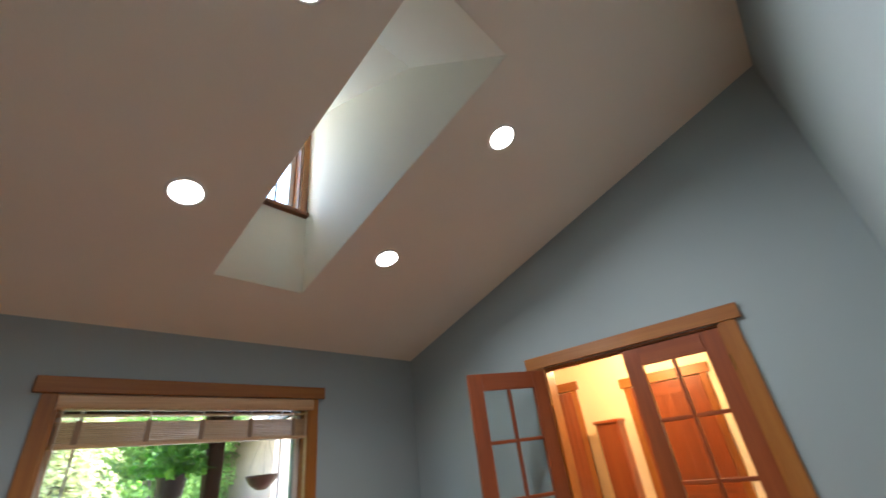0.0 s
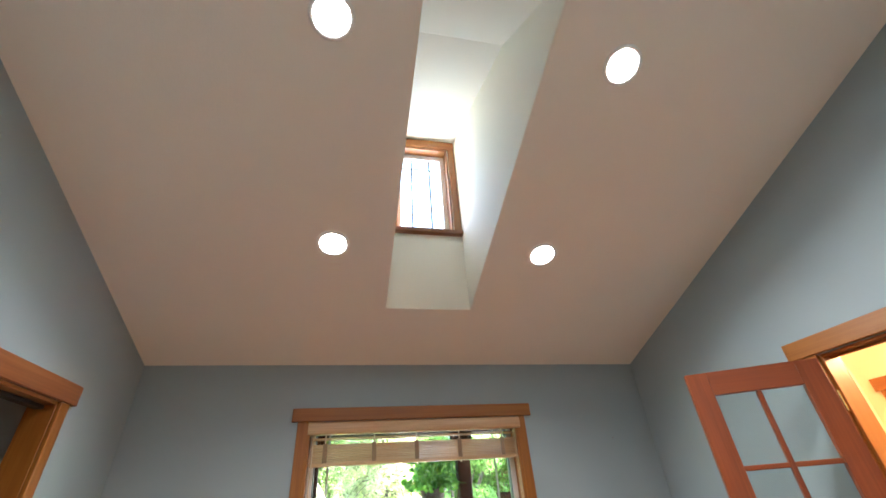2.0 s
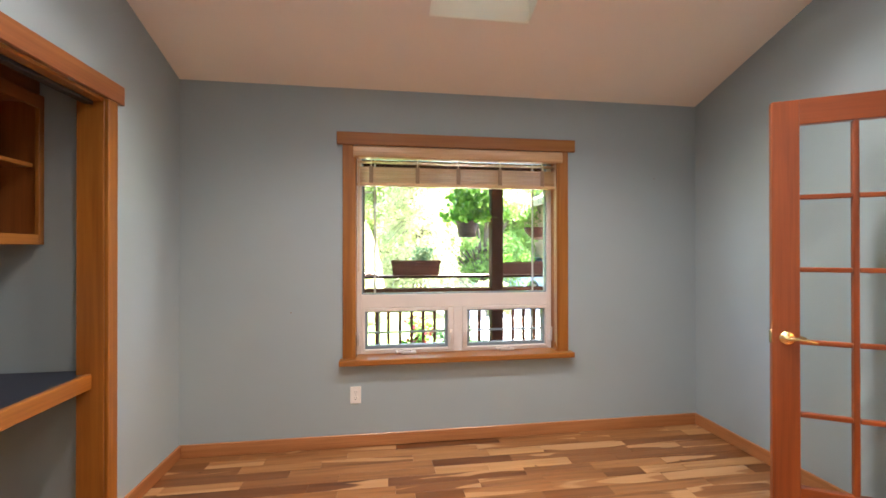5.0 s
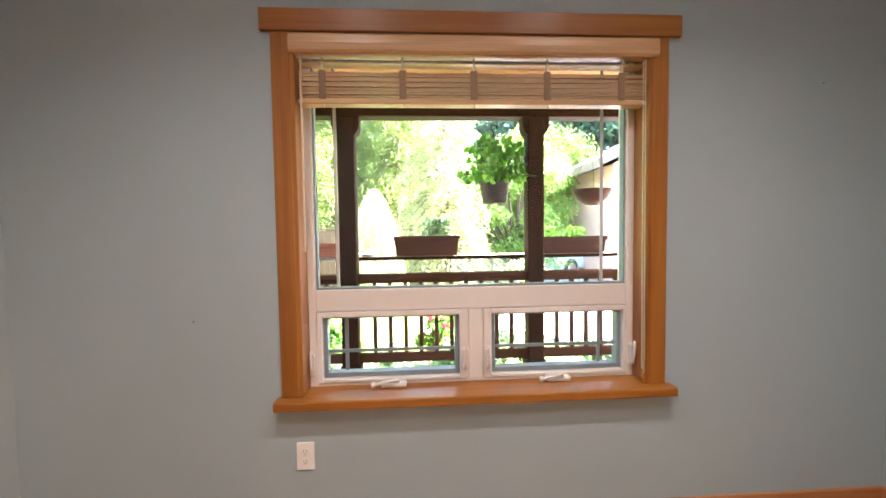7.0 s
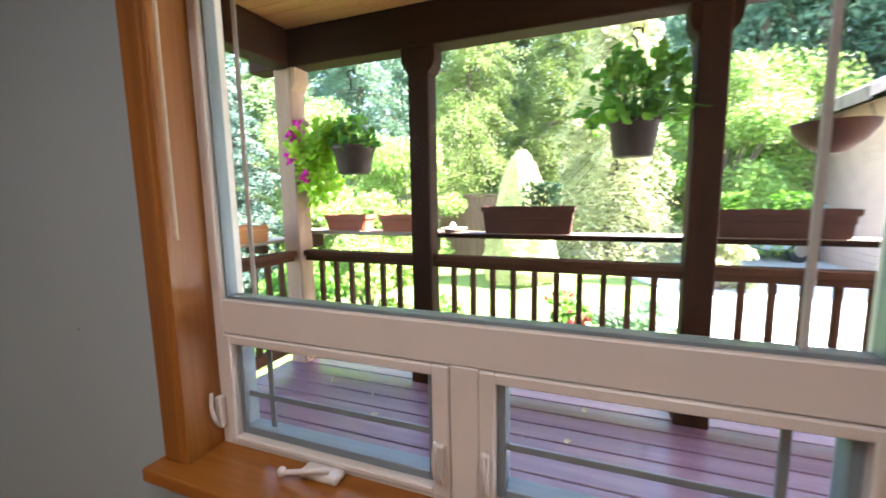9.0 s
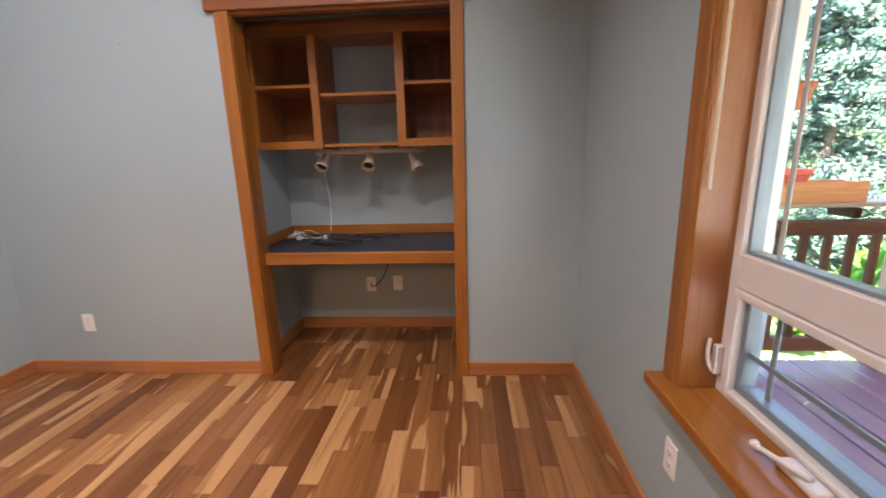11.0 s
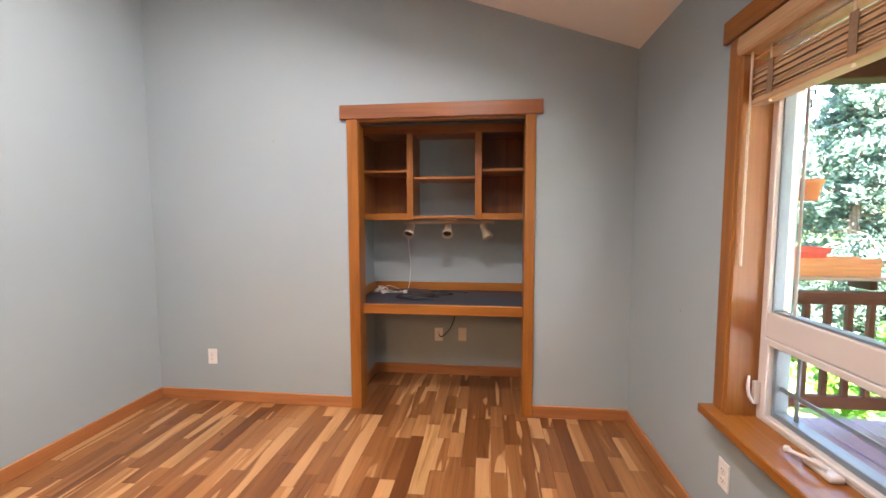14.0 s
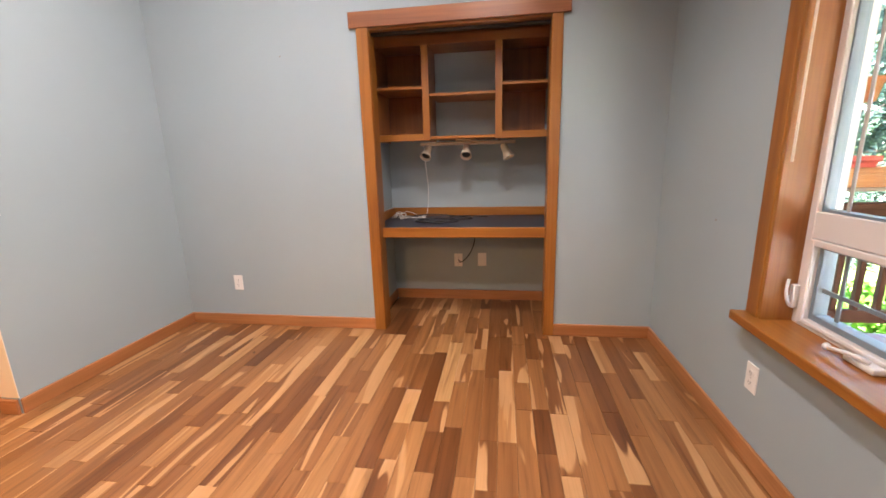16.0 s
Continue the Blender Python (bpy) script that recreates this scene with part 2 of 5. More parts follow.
M_CONE = leaf_mat("pale dwarf conifer needles", (0.50, 0.52, 0.27), (0.58, 0.58, 0.33), (0.64, 0.62, 0.40), 0.5)
M_WEEP = leaf_mat("pale golden cedar sprays", (0.36, 0.39, 0.17), (0.48, 0.49, 0.25), (0.58, 0.56, 0.34), 0.5)
M_BUSH = leaf_mat("sunlit shrub leaves", (0.15, 0.27, 0.05), (0.23, 0.36, 0.075), (0.34, 0.44, 0.11), 0.5)
M_LIME = leaf_mat("lime green tree leaves", (0.16, 0.29, 0.055), (0.23, 0.37, 0.08), (0.34, 0.46, 0.12), 0.5)
M_PINK = leaf_mat("pink blossom", (0.5, 0.25, 0.28), (0.6, 0.35, 0.36), (0.7, 0.5, 0.5), 0.3)
M_FENCE = wood("weathered fence boards", "z", (0.115, 0.058, 0.034), (0.15, 0.078, 0.048), (0.19, 0.104, 0.066), rough=0.8, coat=0)
M_CONC = plain("pale concrete drive", (0.52, 0.50, 0.47), 0.9, 0, 0.1, 2.5)
M_SIDING = plain("pale tan house siding", (0.58, 0.39, 0.31), 0.8, 0, 0.08, 3)
M_ROOF = plain("grey brown roof shingles", (0.17, 0.13, 0.11), 0.9, 0, 0.2, 9)
M_CARPAINT = plain("silver blue car paint", (0.50, 0.58, 0.66), 0.25, 0.2, 0.03, 3)
M_CARGLASS = plain("dark car glass", (0.03, 0.04, 0.05), 0.08, 0, 0.05)
M_DSP = plain("pale painted metal", (0.50, 0.55, 0.60), 0.4, 0.1, 0.04)
M_DRYLEAF = leaf_mat("dry leaf", (0.50, 0.38, 0.22), (0.56, 0.45, 0.28), (0.62, 0.52, 0.35), 0.3)
M_TYRE = plain("black tyre rubber", (0.02, 0.02, 0.02), 0.8)


def grass_mat():
    m, n, l, b = mat("lawn", 0.9)
    v = coords(n, l)
    c1 = ramp(n, l, tex_noise(n, l, v, 0.35, 4), [(0.35, (0.10, 0.17, 0.035)), (0.6, (0.16, 0.24, 0.05)), (0.75, (0.28, 0.29, 0.10))])
    c2 = ramp(n, l, tex_noise(n, l, v, 28, 4), [(0.3, (0.6, 0.6, 0.55)), (0.7, (1.15, 1.15, 1.05))])
    l.new(mixc(n, l, c1, c2, 0.8, "MULTIPLY"), b.inputs["Base Color"])
    bump(n, l, b, tex_noise(n, l, v, 60, 3), 0.8, 0.03)
    return m


M_LAWN = grass_mat()


def plank_mat(name, source):
    """Prefinished acacia strip: each strip its own heartwood tone, flames of pale sapwood, dark streaks and small knots."""
    m, n, l, b = mat(name, 0.3)
    if source == "object":
        rnd = n.new("ShaderNodeObjectInfo").outputs["Random"]
    else:
        rnd = n.new("ShaderNodeNewGeometry").outputs["Random Per Island"]
    tone = ramp(n, l, rnd, [(0.0, (0.120, 0.041, 0.012)), (0.12, (0.170, 0.063, 0.019)), (0.42, (0.240, 0.098, 0.032)), (0.74, (0.292, 0.128, 0.044)), (0.92, (0.365, 0.175, 0.065)), (1.0, (0.48, 0.27, 0.112))])
    mul = n.new("ShaderNodeMath")
    mul.operation = "MULTIPLY"
    mul.inputs[1].default_value = 91.0
    l.new(rnd, mul.inputs[0])
    tc = n.new("ShaderNodeNewGeometry")

    def along(sx, sy):
        mp = n.new("ShaderNodeMapping")
        mp.inputs["Scale"].default_value = (sx, sy, 1)
        l.new(tc.outputs["Position"], mp.inputs["Vector"])
        l.new(mul.outputs[0], mp.inputs["Location"])
        return mp.outputs["Vector"]

    # heartwood streaks
    streak = tex_noise(n, l, along(30, 1.3), 1.0, 4, 0.55, 0.8)
    col = mixc(n, l, tone, ramp(n, l, streak, [(0.30, (0.55, 0.48, 0.42)), (0.42, (0.86, 0.83, 0.80)), (0.52, (1.0, 1.0, 1.0)), (0.68, (1.14, 1.14, 1.12))]), 0.9, "MULTIPLY")
    # sapwood flames with a crisp edge
    sap = tex_noise(n, l, along(9, 0.85), 1.0, 2, 0.45, 0.9)
    edge = ramp(n, l, sap, [(0.585, (0, 0, 0)), (0.605, (1, 1, 1))])
    pale = mixc(n, l, (0.52, 0.295, 0.135), (0.42, 0.215, 0.090), streak)
    col = mixc(n, l, col, pale, edge)
    # knots
    knot = tex_noise(n, l, along(26, 9), 1.0, 1, 0.4, 0.3)
    col = mixc(n, l, col, ramp(n, l, knot, [(0.785, (1, 1, 1)), (0.83, (0.34, 0.25, 0.18))]), 1.0, "MULTIPLY")
    fine = tex_noise(n, l, along(190, 4), 1.0, 3)
    col = mixc(n, l, col, ramp(n, l, fine, [(0.3, (0.84, 0.81, 0.77)), (0.65, (1.04, 1.04, 1.04))]), 0.7, "MULTIPLY")
    l.new(col, b.inputs["Base Color"])
    rr = n.new("ShaderNodeMapRange")
    rr.inputs["To Min"].default_value, rr.inputs["To Max"].default_value = 0.26, 0.44
    l.new(tex_noise(n, l, tc.outputs["Position"], 3.0, 4), rr.inputs["Value"])
    l.new(rr.outputs["Result"], b.inputs["Roughness"])
    bump(n, l, b, fine, 0.08, 0.0006)
    return m


M_PLANK = plank_mat("acacia floor strip", "object")
M_PLANKS = plank_mat("acacia floor strips joined", "island")

# ---- builders ----
ORIGIN = {}


def thing(name, at, label, category, group="", kind=""):
    ob = new(name)
    ob.location = at
    ORIGIN[ob] = Vector(at)
    return tagged(ob, label, category, group, kind)


def finish(ob, smooth):
    if smooth:
        for p in ob.data.polygons:
            p.use_smooth = True


def part(name, bm, material, parent=None, label="", local=False, smooth=False):
    """Link a bmesh as one mesh object; its vertices are in world metres unless local."""
    o = ORIGIN.get(parent, Vector((0, 0, 0)))
    if not local:
        bmesh.ops.translate(bm, verts=bm.verts, vec=-o)
    bmesh.ops.recalc_face_normals(bm, faces=bm.faces)
    me = bpy.data.meshes.new(name)
    bm.to_mesh(me)
    bm.free()
    me.materials.append(material)
    ob = new(name, me)
    ob.parent = parent
    ORIGIN[ob] = o
    finish(ob, smooth)
    if label:
        ob["label"] = label
    return ob


def box(x0, x1, y0, y1, z0, z1, bev=0.0, bm=None, seg=1):
    own = bmesh.new()
    vs = [own.verts.new((x, y, z)) for x in (x0, x1) for y in (y0, y1) for z in (z0, z1)]
    for f in ((0, 1, 3, 2), (4, 6, 7, 5), (0, 4, 5, 1), (2, 3, 7, 6), (0, 2, 6, 4), (1, 5, 7, 3)):
        own.faces.new([vs[i] for i in f])
    if bev:
        bmesh.ops.bevel(own, geom=own.edges[:], offset=bev, segments=seg, affect="EDGES", profile=0.5)
    if bm is None:
        return own
    return merge(bm, own)


def merge(bm, other):
    me = bpy.data.meshes.new("tmp")
    other.to_mesh(me)
    other.free()
    bm.from_mesh(me)
    bpy.data.meshes.remove(me)
    return bm


def prism(pts, axis, a, b, bm=None, bev=0.0):
    """A polygon pushed from a to b along an axis; pts are the other two coordinates, in xyz order."""
    own = bmesh.new()
    ends = []
    for v in (a, b):
        row = []
        for p, q in pts:
            c = {"x": (v, p, q), "y": (p, v, q), "z": (p, q, v)}[axis]
            row.append(own.verts.new(c))
        ends.append(row)
    own.faces.new(ends[0])
    own.faces.new(list(reversed(ends[1])))
    k = len(pts)
    for i in range(k):
        own.faces.new([ends[0][i], ends[1][i], ends[1][(i + 1) % k], ends[0][(i + 1) % k]])
    if bev:
        bmesh.ops.bevel(own, geom=own.edges[:], offset=bev, segments=1, affect="EDGES")
    if bm is None:
        return own
    return merge(bm, own)


def lathe(profile, segs=24, bm=None, at=(0, 0, 0), m=None):
    """Turn a profile of (radius, height) round the z axis."""
    own = bmesh.new()
    rings = []
    for r, z in profile:
        if r < 1e-6:
            rings.append([own.verts.new((0, 0, z))])
        else:
            rings.append([own.verts.new((r * math.cos(2 * math.pi * i / segs), r * math.sin(2 * math.pi * i / segs), z)) for i in range(segs)])
    for a, b in zip(rings, rings[1:]):
        for i in range(segs):
            j = (i + 1) % segs
            if len(a) == 1 and len(b) > 1:
                own.faces.new([a[0], b[i], b[j]])
            elif len(b) == 1 and len(a) > 1:
                own.faces.new([a[i], b[0], a[j]])
            elif len(a) > 1:
                own.faces.new([a[i], b[i], b[j], a[j]])
    bmesh.ops.transform(own, matrix=Matrix.Translation(at) @ (m or Matrix.Identity(4)), verts=own.verts)
    return own if bm is None else merge(bm, own)


def tube(points, radius, bm=None, segs=8, taper=None):
    """A round tube along a line of points."""
    own = bmesh.new()
    pts = [Vector(p) for p in points]
    rings = []
    for i, p in enumerate(pts):
        d = (pts[min(i + 1, len(pts) - 1)] - pts[max(i - 1, 0)]).normalized()
        side = d.cross(Vector((0, 0, 1)))
        if side.length < 1e-3:
            side = d.cross(Vector((1, 0, 0)))
        side.normalize()
        up = side.cross(d)
        r = radius if taper is None else radius + (taper - radius) * i / (len(pts) - 1)
        rings.append([own.verts.new(p + side * r * math.cos(2 * math.pi * k / segs) + up * r * math.sin(2 * math.pi * k / segs)) for k in range(segs)])
    for a, b in zip(rings, rings[1:]):
        for k in range(segs):
            own.faces.new([a[k], b[k], b[(k + 1) % segs], a[(k + 1) % segs]])
    own.faces.new(list(reversed(rings[0])))
    own.faces.new(rings[-1])
    return own if bm is None else merge(bm, own)


def smooth_line(points, n=8):
    """Catmull-Rom points through the given ones."""
    p = [Vector(q) for q in points]
    p = [p[0] * 2 - p[1]] + p + [p[-1] * 2 - p[-2]]
    out = []
    for a, b, c, d in zip(p, p[1:], p[2:], p[3:]):
        for i in range(n):
            t = i / n
            out.append(0.5 * (2 * b + (c - a) * t + (2 * a - 5 * b + 4 * c - d) * t * t + (3 * b - a - 3 * c + d) * t ** 3))
    out.append(p[-2])
    return out


def structure(name, bm, material, label="", category="", smooth=False):
    ob = part(name, bm, material, None, "", True, smooth)
    return tagged(ob, label, category or name.split("_")[0], "", "structure")


# ---- room shell ----
WT = 0.215
# window wall with its opening
OY0, OY1, OZ0, OZ1 = 0.279, 1.748, 0.575, 2.05
bm = bmesh.new()
box(XW - WT, XW, YC - 0.9, OY0, -0.3, CZ + 0.1, 0, bm)
box(XW - WT, XW, OY1, 5.0, -0.3, CZ + 0.1, 0, bm)
box(XW - WT, XW, OY0, OY1, -0.3, OZ0, 0, bm)
box(XW - WT, XW, OY0, OY1, OZ1, CZ + 0.1, 0, bm)
wall_window = structure("wall_west", bm, M_WALL, "blue grey painted wall with a window", "wall")
# closet wall with the closet opening
CX0, CX1, CTOP = -2.345, -1.170, 2.055


def sloped(x0, x1, y0, y1, z0, bm, over=0.06):
    return prism([(x0, z0), (x1, z0), (x1, ceil_z(x1) + over), (x0, ceil_z(x0) + over)], "y", y0, y1, bm)


CW = 0.115
bm = bmesh.new()
sloped(XW + 0.0005, CX0, YC - CW, YC, -0.3, bm)
sloped(CX1, XB, YC - CW, YC, -0.3, bm)
sloped(CX0, CX1, YC - CW, YC, CTOP, bm)
wall_closet = structure("wall_south", bm, M_WALL, "blue grey painted wall with a closet opening", "wall")
# closet recess
KX0, KX1, KY = -2.405, -1.085, -1.525
shell = thing("wall_closet", (-1.75, KY, 0), "blue grey painted closet recess walls", "wall", "", "structure")
part("side_wall", box(KX0 - 0.1, KX0, KY - 0.1, YC - CW - 0.0005, -0.3, 2.5), M_WALL, shell)
part("side_wall", box(KX1, KX1 + 0.1, KY - 0.1, YC - CW - 0.0005, -0.3, 2.5), M_WALL, shell)
part("back_wall", box(KX0, KX1, KY - 0.1, KY, -0.3, 2.5), M_WALL, shell)
part("lid", box(KX0, KX1, KY, YC - CW - 0.0005, 2.42, 2.5), M_WALL, shell)
# french door wall
DX0, DX1, DTOP = -1.592, -0.385, 2.045
bm = bmesh.new()
sloped(XW + 0.0005, DX0, YD, YD + CW, -0.3, bm)
sloped(DX1, XB, YD, YD + CW, -0.3, bm)
sloped(DX0, DX1, YD, YD + CW, DTOP, bm)
wall_door = structure("wall_north", bm, M_WALL, "blue grey painted wall with french doors", "wall")
# back wall with a plain opening
BY0, BY1, BTOP = 0.387, 1.35, 2.06
BH = ceil_z(XB) + 0.1
bm = bmesh.new()
box(XB, XB + CW, YC - CW, BY0, -0.3, BH, 0, bm)
box(XB, XB + CW, BY1, YD + CW, -0.3, BH, 0, bm)
box(XB, XB + CW, BY0, BY1, BTOP, BH, 0, bm)
wall_back = structure("wall_east", bm, M_WALL, "blue grey painted wall with a plain opening", "wall")

# ceiling with the dormer shaft cut into it
SX0, SX1, SY0, SY1 = -2.440, -0.575, 0.733, 1.311


def slab(x0, x1, y0, y1, bm, t=0.14):
    return prism([(x0, ceil_z(x0)), (x1, ceil_z(x1)), (x1, ceil_z(x1) + t), (x0, ceil_z(x0) + t)], "y", y0, y1, bm)


bm = bmesh.new()
slab(XW - 0.1, XB + 0.1, YC - 0.1, SY0, bm)
slab(XW - 0.1, XB + 0.1, SY1, YD + 0.1, bm)
slab(XW - 0.1, SX0 - 0.003, SY0, SY1, bm)
slab(SX1, XB + 0.1, SY0, SY1, bm)
structure("ceiling", bm, M_CEIL, "warm white sloped ceiling", "ceiling")

# dormer shaft: sides, front wall with window, sloped top
TOPF, MIDX, MIDZ = 4.30, -1.235, 3.79
LIFT = 0.004
side = [(SX0 - 0.12, ceil_z(SX0 - 0.12) + LIFT), (SX1 + 0.2, ceil_z(SX1 + 0.2) + LIFT), (SX1 + 0.2, 3.60), (MIDX, MIDZ + 0.12), (SX0 - 0.12, TOPF + 0.12)]
VY0, VY1, VZ0, VZ1 = 0.80, 1.245, 3.27, 4.15

# dormer shaft walls
dorm = thing("wall_dormer", (SX0, 1.02, 2.64), "cream painted dormer shaft walls", "wall", "", "structure")
part("side_wall", prism(side, "y", SY0 - 0.1, SY0 + 0.003), M_SHAFT, dorm)
part("side_wall", prism(side, "y", SY1 - 0.003, SY1 + 0.1), M_SHAFT, dorm)
bm = bmesh.new()
Y0, Y1 = SY0 + 0.0035, SY1 - 0.0035
box(SX0 - 0.115, SX0, Y0, Y1, ceil_z(SX0) + 0.001, VZ0, 0, bm)
box(SX0 - 0.115, SX0, Y0, Y1, VZ1, TOPF, 0, bm)
box(SX0 - 0.115, SX0, Y0, VY0, VZ0, VZ1, 0, bm)
box(SX0 - 0.115, SX0, VY1, Y1, VZ0, VZ1, 0, bm)
part("front_wall", bm, M_SHAFT, dorm)
part("sloped_top", prism([(SX0 - 0.115, TOPF), (MIDX, MIDZ), (MIDX, MIDZ + 0.1), (SX0 - 0.115, TOPF + 0.1)], "y", Y0, Y1), M_SHAFT, dorm)
part("rear_slope", prism([(MIDX + 0.001, MIDZ), (SX1 - 0.004, ceil_z(SX1) + 0.003), (SX1 + 0.15, ceil_z(SX1) + 0.1), (MIDX + 0.001, MIDZ + 0.1)], "y", Y0, Y1), M_SHAFT, dorm)

# neighbouring spaces seen through the openings
bm = bmesh.new()
HY = 4.45
box(-3.02, 0.9, HY, HY + 0.1, -0.3, 2.6, 0, bm)
box(-2.62, -2.52, YD + CW + 0.0005, HY, -0.3, 2.6, 0, bm)
box(0.8, 0.9, YD + CW + 0.0005, HY, -0.3, 2.6, 0, bm)
box(-2.52, 0.8, YD + CW + 0.0005, HY, 2.45, 2.6, 0, bm)
structure("wall_hall", bm, M_CREAM, "cream painted hallway walls", "wall")
bm = bmesh.new()
PX = XB + CW + 0.0005
box(PX, 2.9, -0.9, -0.8, -0.3, 2.6, 0, bm)
box(2.8, 2.9, -0.8, 2.6, -0.3, 2.6, 0, bm)
box(PX, 2.9, 2.6, 2.7, -0.3, 2.6, 0, bm)
box(PX, 2.9, -0.8, 2.6, 2.45, 2.6, 0, bm)
structure("wall_passage", bm, M_CREAM, "cream painted walls of the next room", "wall")
bm = bmesh.new()
box(PX - CW - 0.001, PX, BY0 - 0.001, BY0 + 0.003, 0.09, BTOP, 0, bm)
box(PX - CW - 0.001, PX, BY1 - 0.003, BY1 + 0.001, 0.0, BTOP, 0, bm)
structure("trim_opening", bm, M_CREAM, "cream painted wall end of the opening", "trim")

# subfloor under everything
bm = box(XW - WT + 0.002, 2.9, YC - CW, YD, -0.30, -0.017)
box(KX0 - 0.1, KX1 + 0.1, KY - 0.1, YC - CW - 0.001, -0.30, -0.017, 0, bm)
box(-2.62, 0.9, YD + 0.001, HY + 0.1, -0.30, -0.017, 0, bm)
structure("floor_base", bm, M_BARK, "subfloor under the wooden strips", "floor")

# baseboards
BH1 = 0.085


def baseboard(x0, x1, y0, y1, axis):
    structure("baseboard", box(x0, x1, y0, y1, 0.0, BH1, 0.004), M_BASE[axis], "stained fir baseboard", "baseboard")


BT = 0.015
baseboard(XW, XW + BT, YC + BT, YD - BT, "y")
baseboard(XW, CX0 - 0.05, YC, YC + BT, "x")
baseboard(CX1 + 0.06, XB - BT, YC, YC + BT, "x")
baseboard(XB - BT, XB, YC, BY0, "y")
baseboard(XB - BT, XB, BY1, YD - BT, "y")
baseboard(XW, DX0 - 0.11, YD - BT, YD, "x")
baseboard(DX1 + 0.11, XB - BT, YD - BT, YD, "x")
baseboard(XB + 0.0005, PX, BY0 + 0.003, BY0 + 0.018, "x")
baseboard(KX0 + BT, KX1 - BT, KY, KY + BT, "x")
baseboard(KX0, KX0 + BT, KY, YC - CW - 0.001, "y")
baseboard(KX1 - BT, KX1, KY, YC - CW - 0.001, "y")

# ---- window ----


def window_main():
    w = thing("window_1", (XW, 1.02, OZ0), "white vinyl window with fir casing, fixed pane above two casements", "window", "", "structure")
    # wooden casing and extension jambs
    part("head_casing", box(XW, XW + 0.020, 0.168, 1.869, 2.052, 2.138, 0.003), M_FIR["y"], w)
    for y0, y1 in ((0.206, 0.277), (1.750, 1.818)):
        part("side_casing", box(XW, XW + 0.012, y0, y1, 0.598, 2.052, 0.003), M_FIR["z"], w)
    part("window_sill", box(XW - 0.115, XW + 0.062, 0.186, 1.846, 0.560, 0.598, 0.006, None, 2), M_FIR["y"], w, "varnished fir sill")
    part("jamb", box(XW - 0.115, XW + 0.008, OY0 - 0.004, OY0 + 0.014, 0.598, 2.05, 0.002), M_FIR["z"], w)
    part("jamb", box(XW - 0.115, XW + 0.008, OY1 - 0.014, OY1 + 0.004, 0.598, 2.05, 0.002), M_FIR["z"], w)
    part("jamb", box(XW - 0.115, XW + 0.008, OY0 + 0.014, OY1 - 0.014, 2.034, 2.05, 0.002), M_FIR["y"], w)
    # white frame: outer ring, thick middle rail, mullion
    xf, xb = -3.13, -3.21
    yl, yr, zb, zt = 0.293, 1.734, 0.598, 2.034
    bm = bmesh.new()
    for a in ((yl, 0.326, zb, zt), (1.700, yr, zb, zt), (0.326, 1.700, 1.995, zt), (0.326, 1.700, zb, 0.612), (0.326, 1.700, 0.925, 1.018), (0.984, 1.050, 0.612, 0.925)):
        box(xb, xf, *a, 0.003, bm)
    frame_ = part("window_frame", bm, M_VINYL, w)
    # glazing stop round the fixed pane
    bm = bmesh.new()
    for a in ((0.326, 0.334, 1.018, 1.995), (1.692, 1.700, 1.018, 1.995), (0.334, 1.692, 1.018, 1.027), (0.334, 1.692, 1.986, 1.995)):
        box(-3.181, -3.145, *a, 0.001, bm)
    part("glazing_stop", bm, M_GASKET, w)
    pane = part("pane", box(-3.169, -3.165, 0.331, 1.695, 1.024, 1.990), M_GLASS, w)
    pane.visible_shadow = False
    for y in (0.418, 1.597):
        part("grille_bar", box(-3.163, -3.157, y - 0.007, y + 0.007, 1.027, 1.986, 0.002), M_GRILLE, w)
    part("grille_bar", box(-3.162, -3.158, 0.334, 1.692, 1.888, 1.902, 0.001), M_GRILLE, w)
    # two casement sashes
    for y0, y1, g0, g1, v in ((0.3265, 0.9835, 0.350, 0.944, 0.447), (1.0505, 1.6995, 1.086, 1.684, 1.588)):
        bm = bmesh.new()
        for a in ((y0, g0, 0.614, 0.923), (g1, y1, 0.614, 0.923), (g0, g1, 0.614, 0.630), (g0, g1, 0.899, 0.923)):
            box(-3.2, -3.123, *a, 0.003, bm)
        sash = part("sash", bm, M_VINYL, w)
        bm = bmesh.new()
        for a in ((g0, g0 + 0.018, 0.630, 0.899), (g1 - 0.018, g1, 0.630, 0.899), (g0 + 0.018, g1 - 0.018, 0.630, 0.652), (g0 + 0.018, g1 - 0.018, 0.890, 0.899)):
            box(-3.193, -3.145, *a, 0.002, bm)
        part("glazing_stop", bm, M_GASKET, sash)
        p = part("pane", box(-3.175, -3.171, g0 + 0.01, g1 - 0.01, 0.645, 0.895), M_GLASS, sash)
        p.visible_shadow = False
        part("grille_bar", box(-3.169, -3.163, v - 0.008, v + 0.008, 0.655, 0.89, 0.001), M_GASKET, sash)
        part("grille_bar", box(-3.168, -3.162, g0 + 0.018, g1 - 0.018, 0.735, 0.750, 0.001), M_GASKET, sash)
        # crank operator
        yc = 0.5 * (y0 + y1)
        bm = box(-3.123, -3.08, yc - 0.055, yc + 0.055, 0.5985, 0.620, 0.008, None, 2)
        crank = part("crank_box", bm, M_VINYL, w, "white crank operator")
        bm = tube(smooth_line([(-3.097, yc + 0.02, 0.622), (-3.077, yc + 0.005, 0.634), (-3.063, yc - 0.04, 0.630), (-3.057, yc - 0.085, 0.622)], 5), 0.008, None, 8, 0.006)
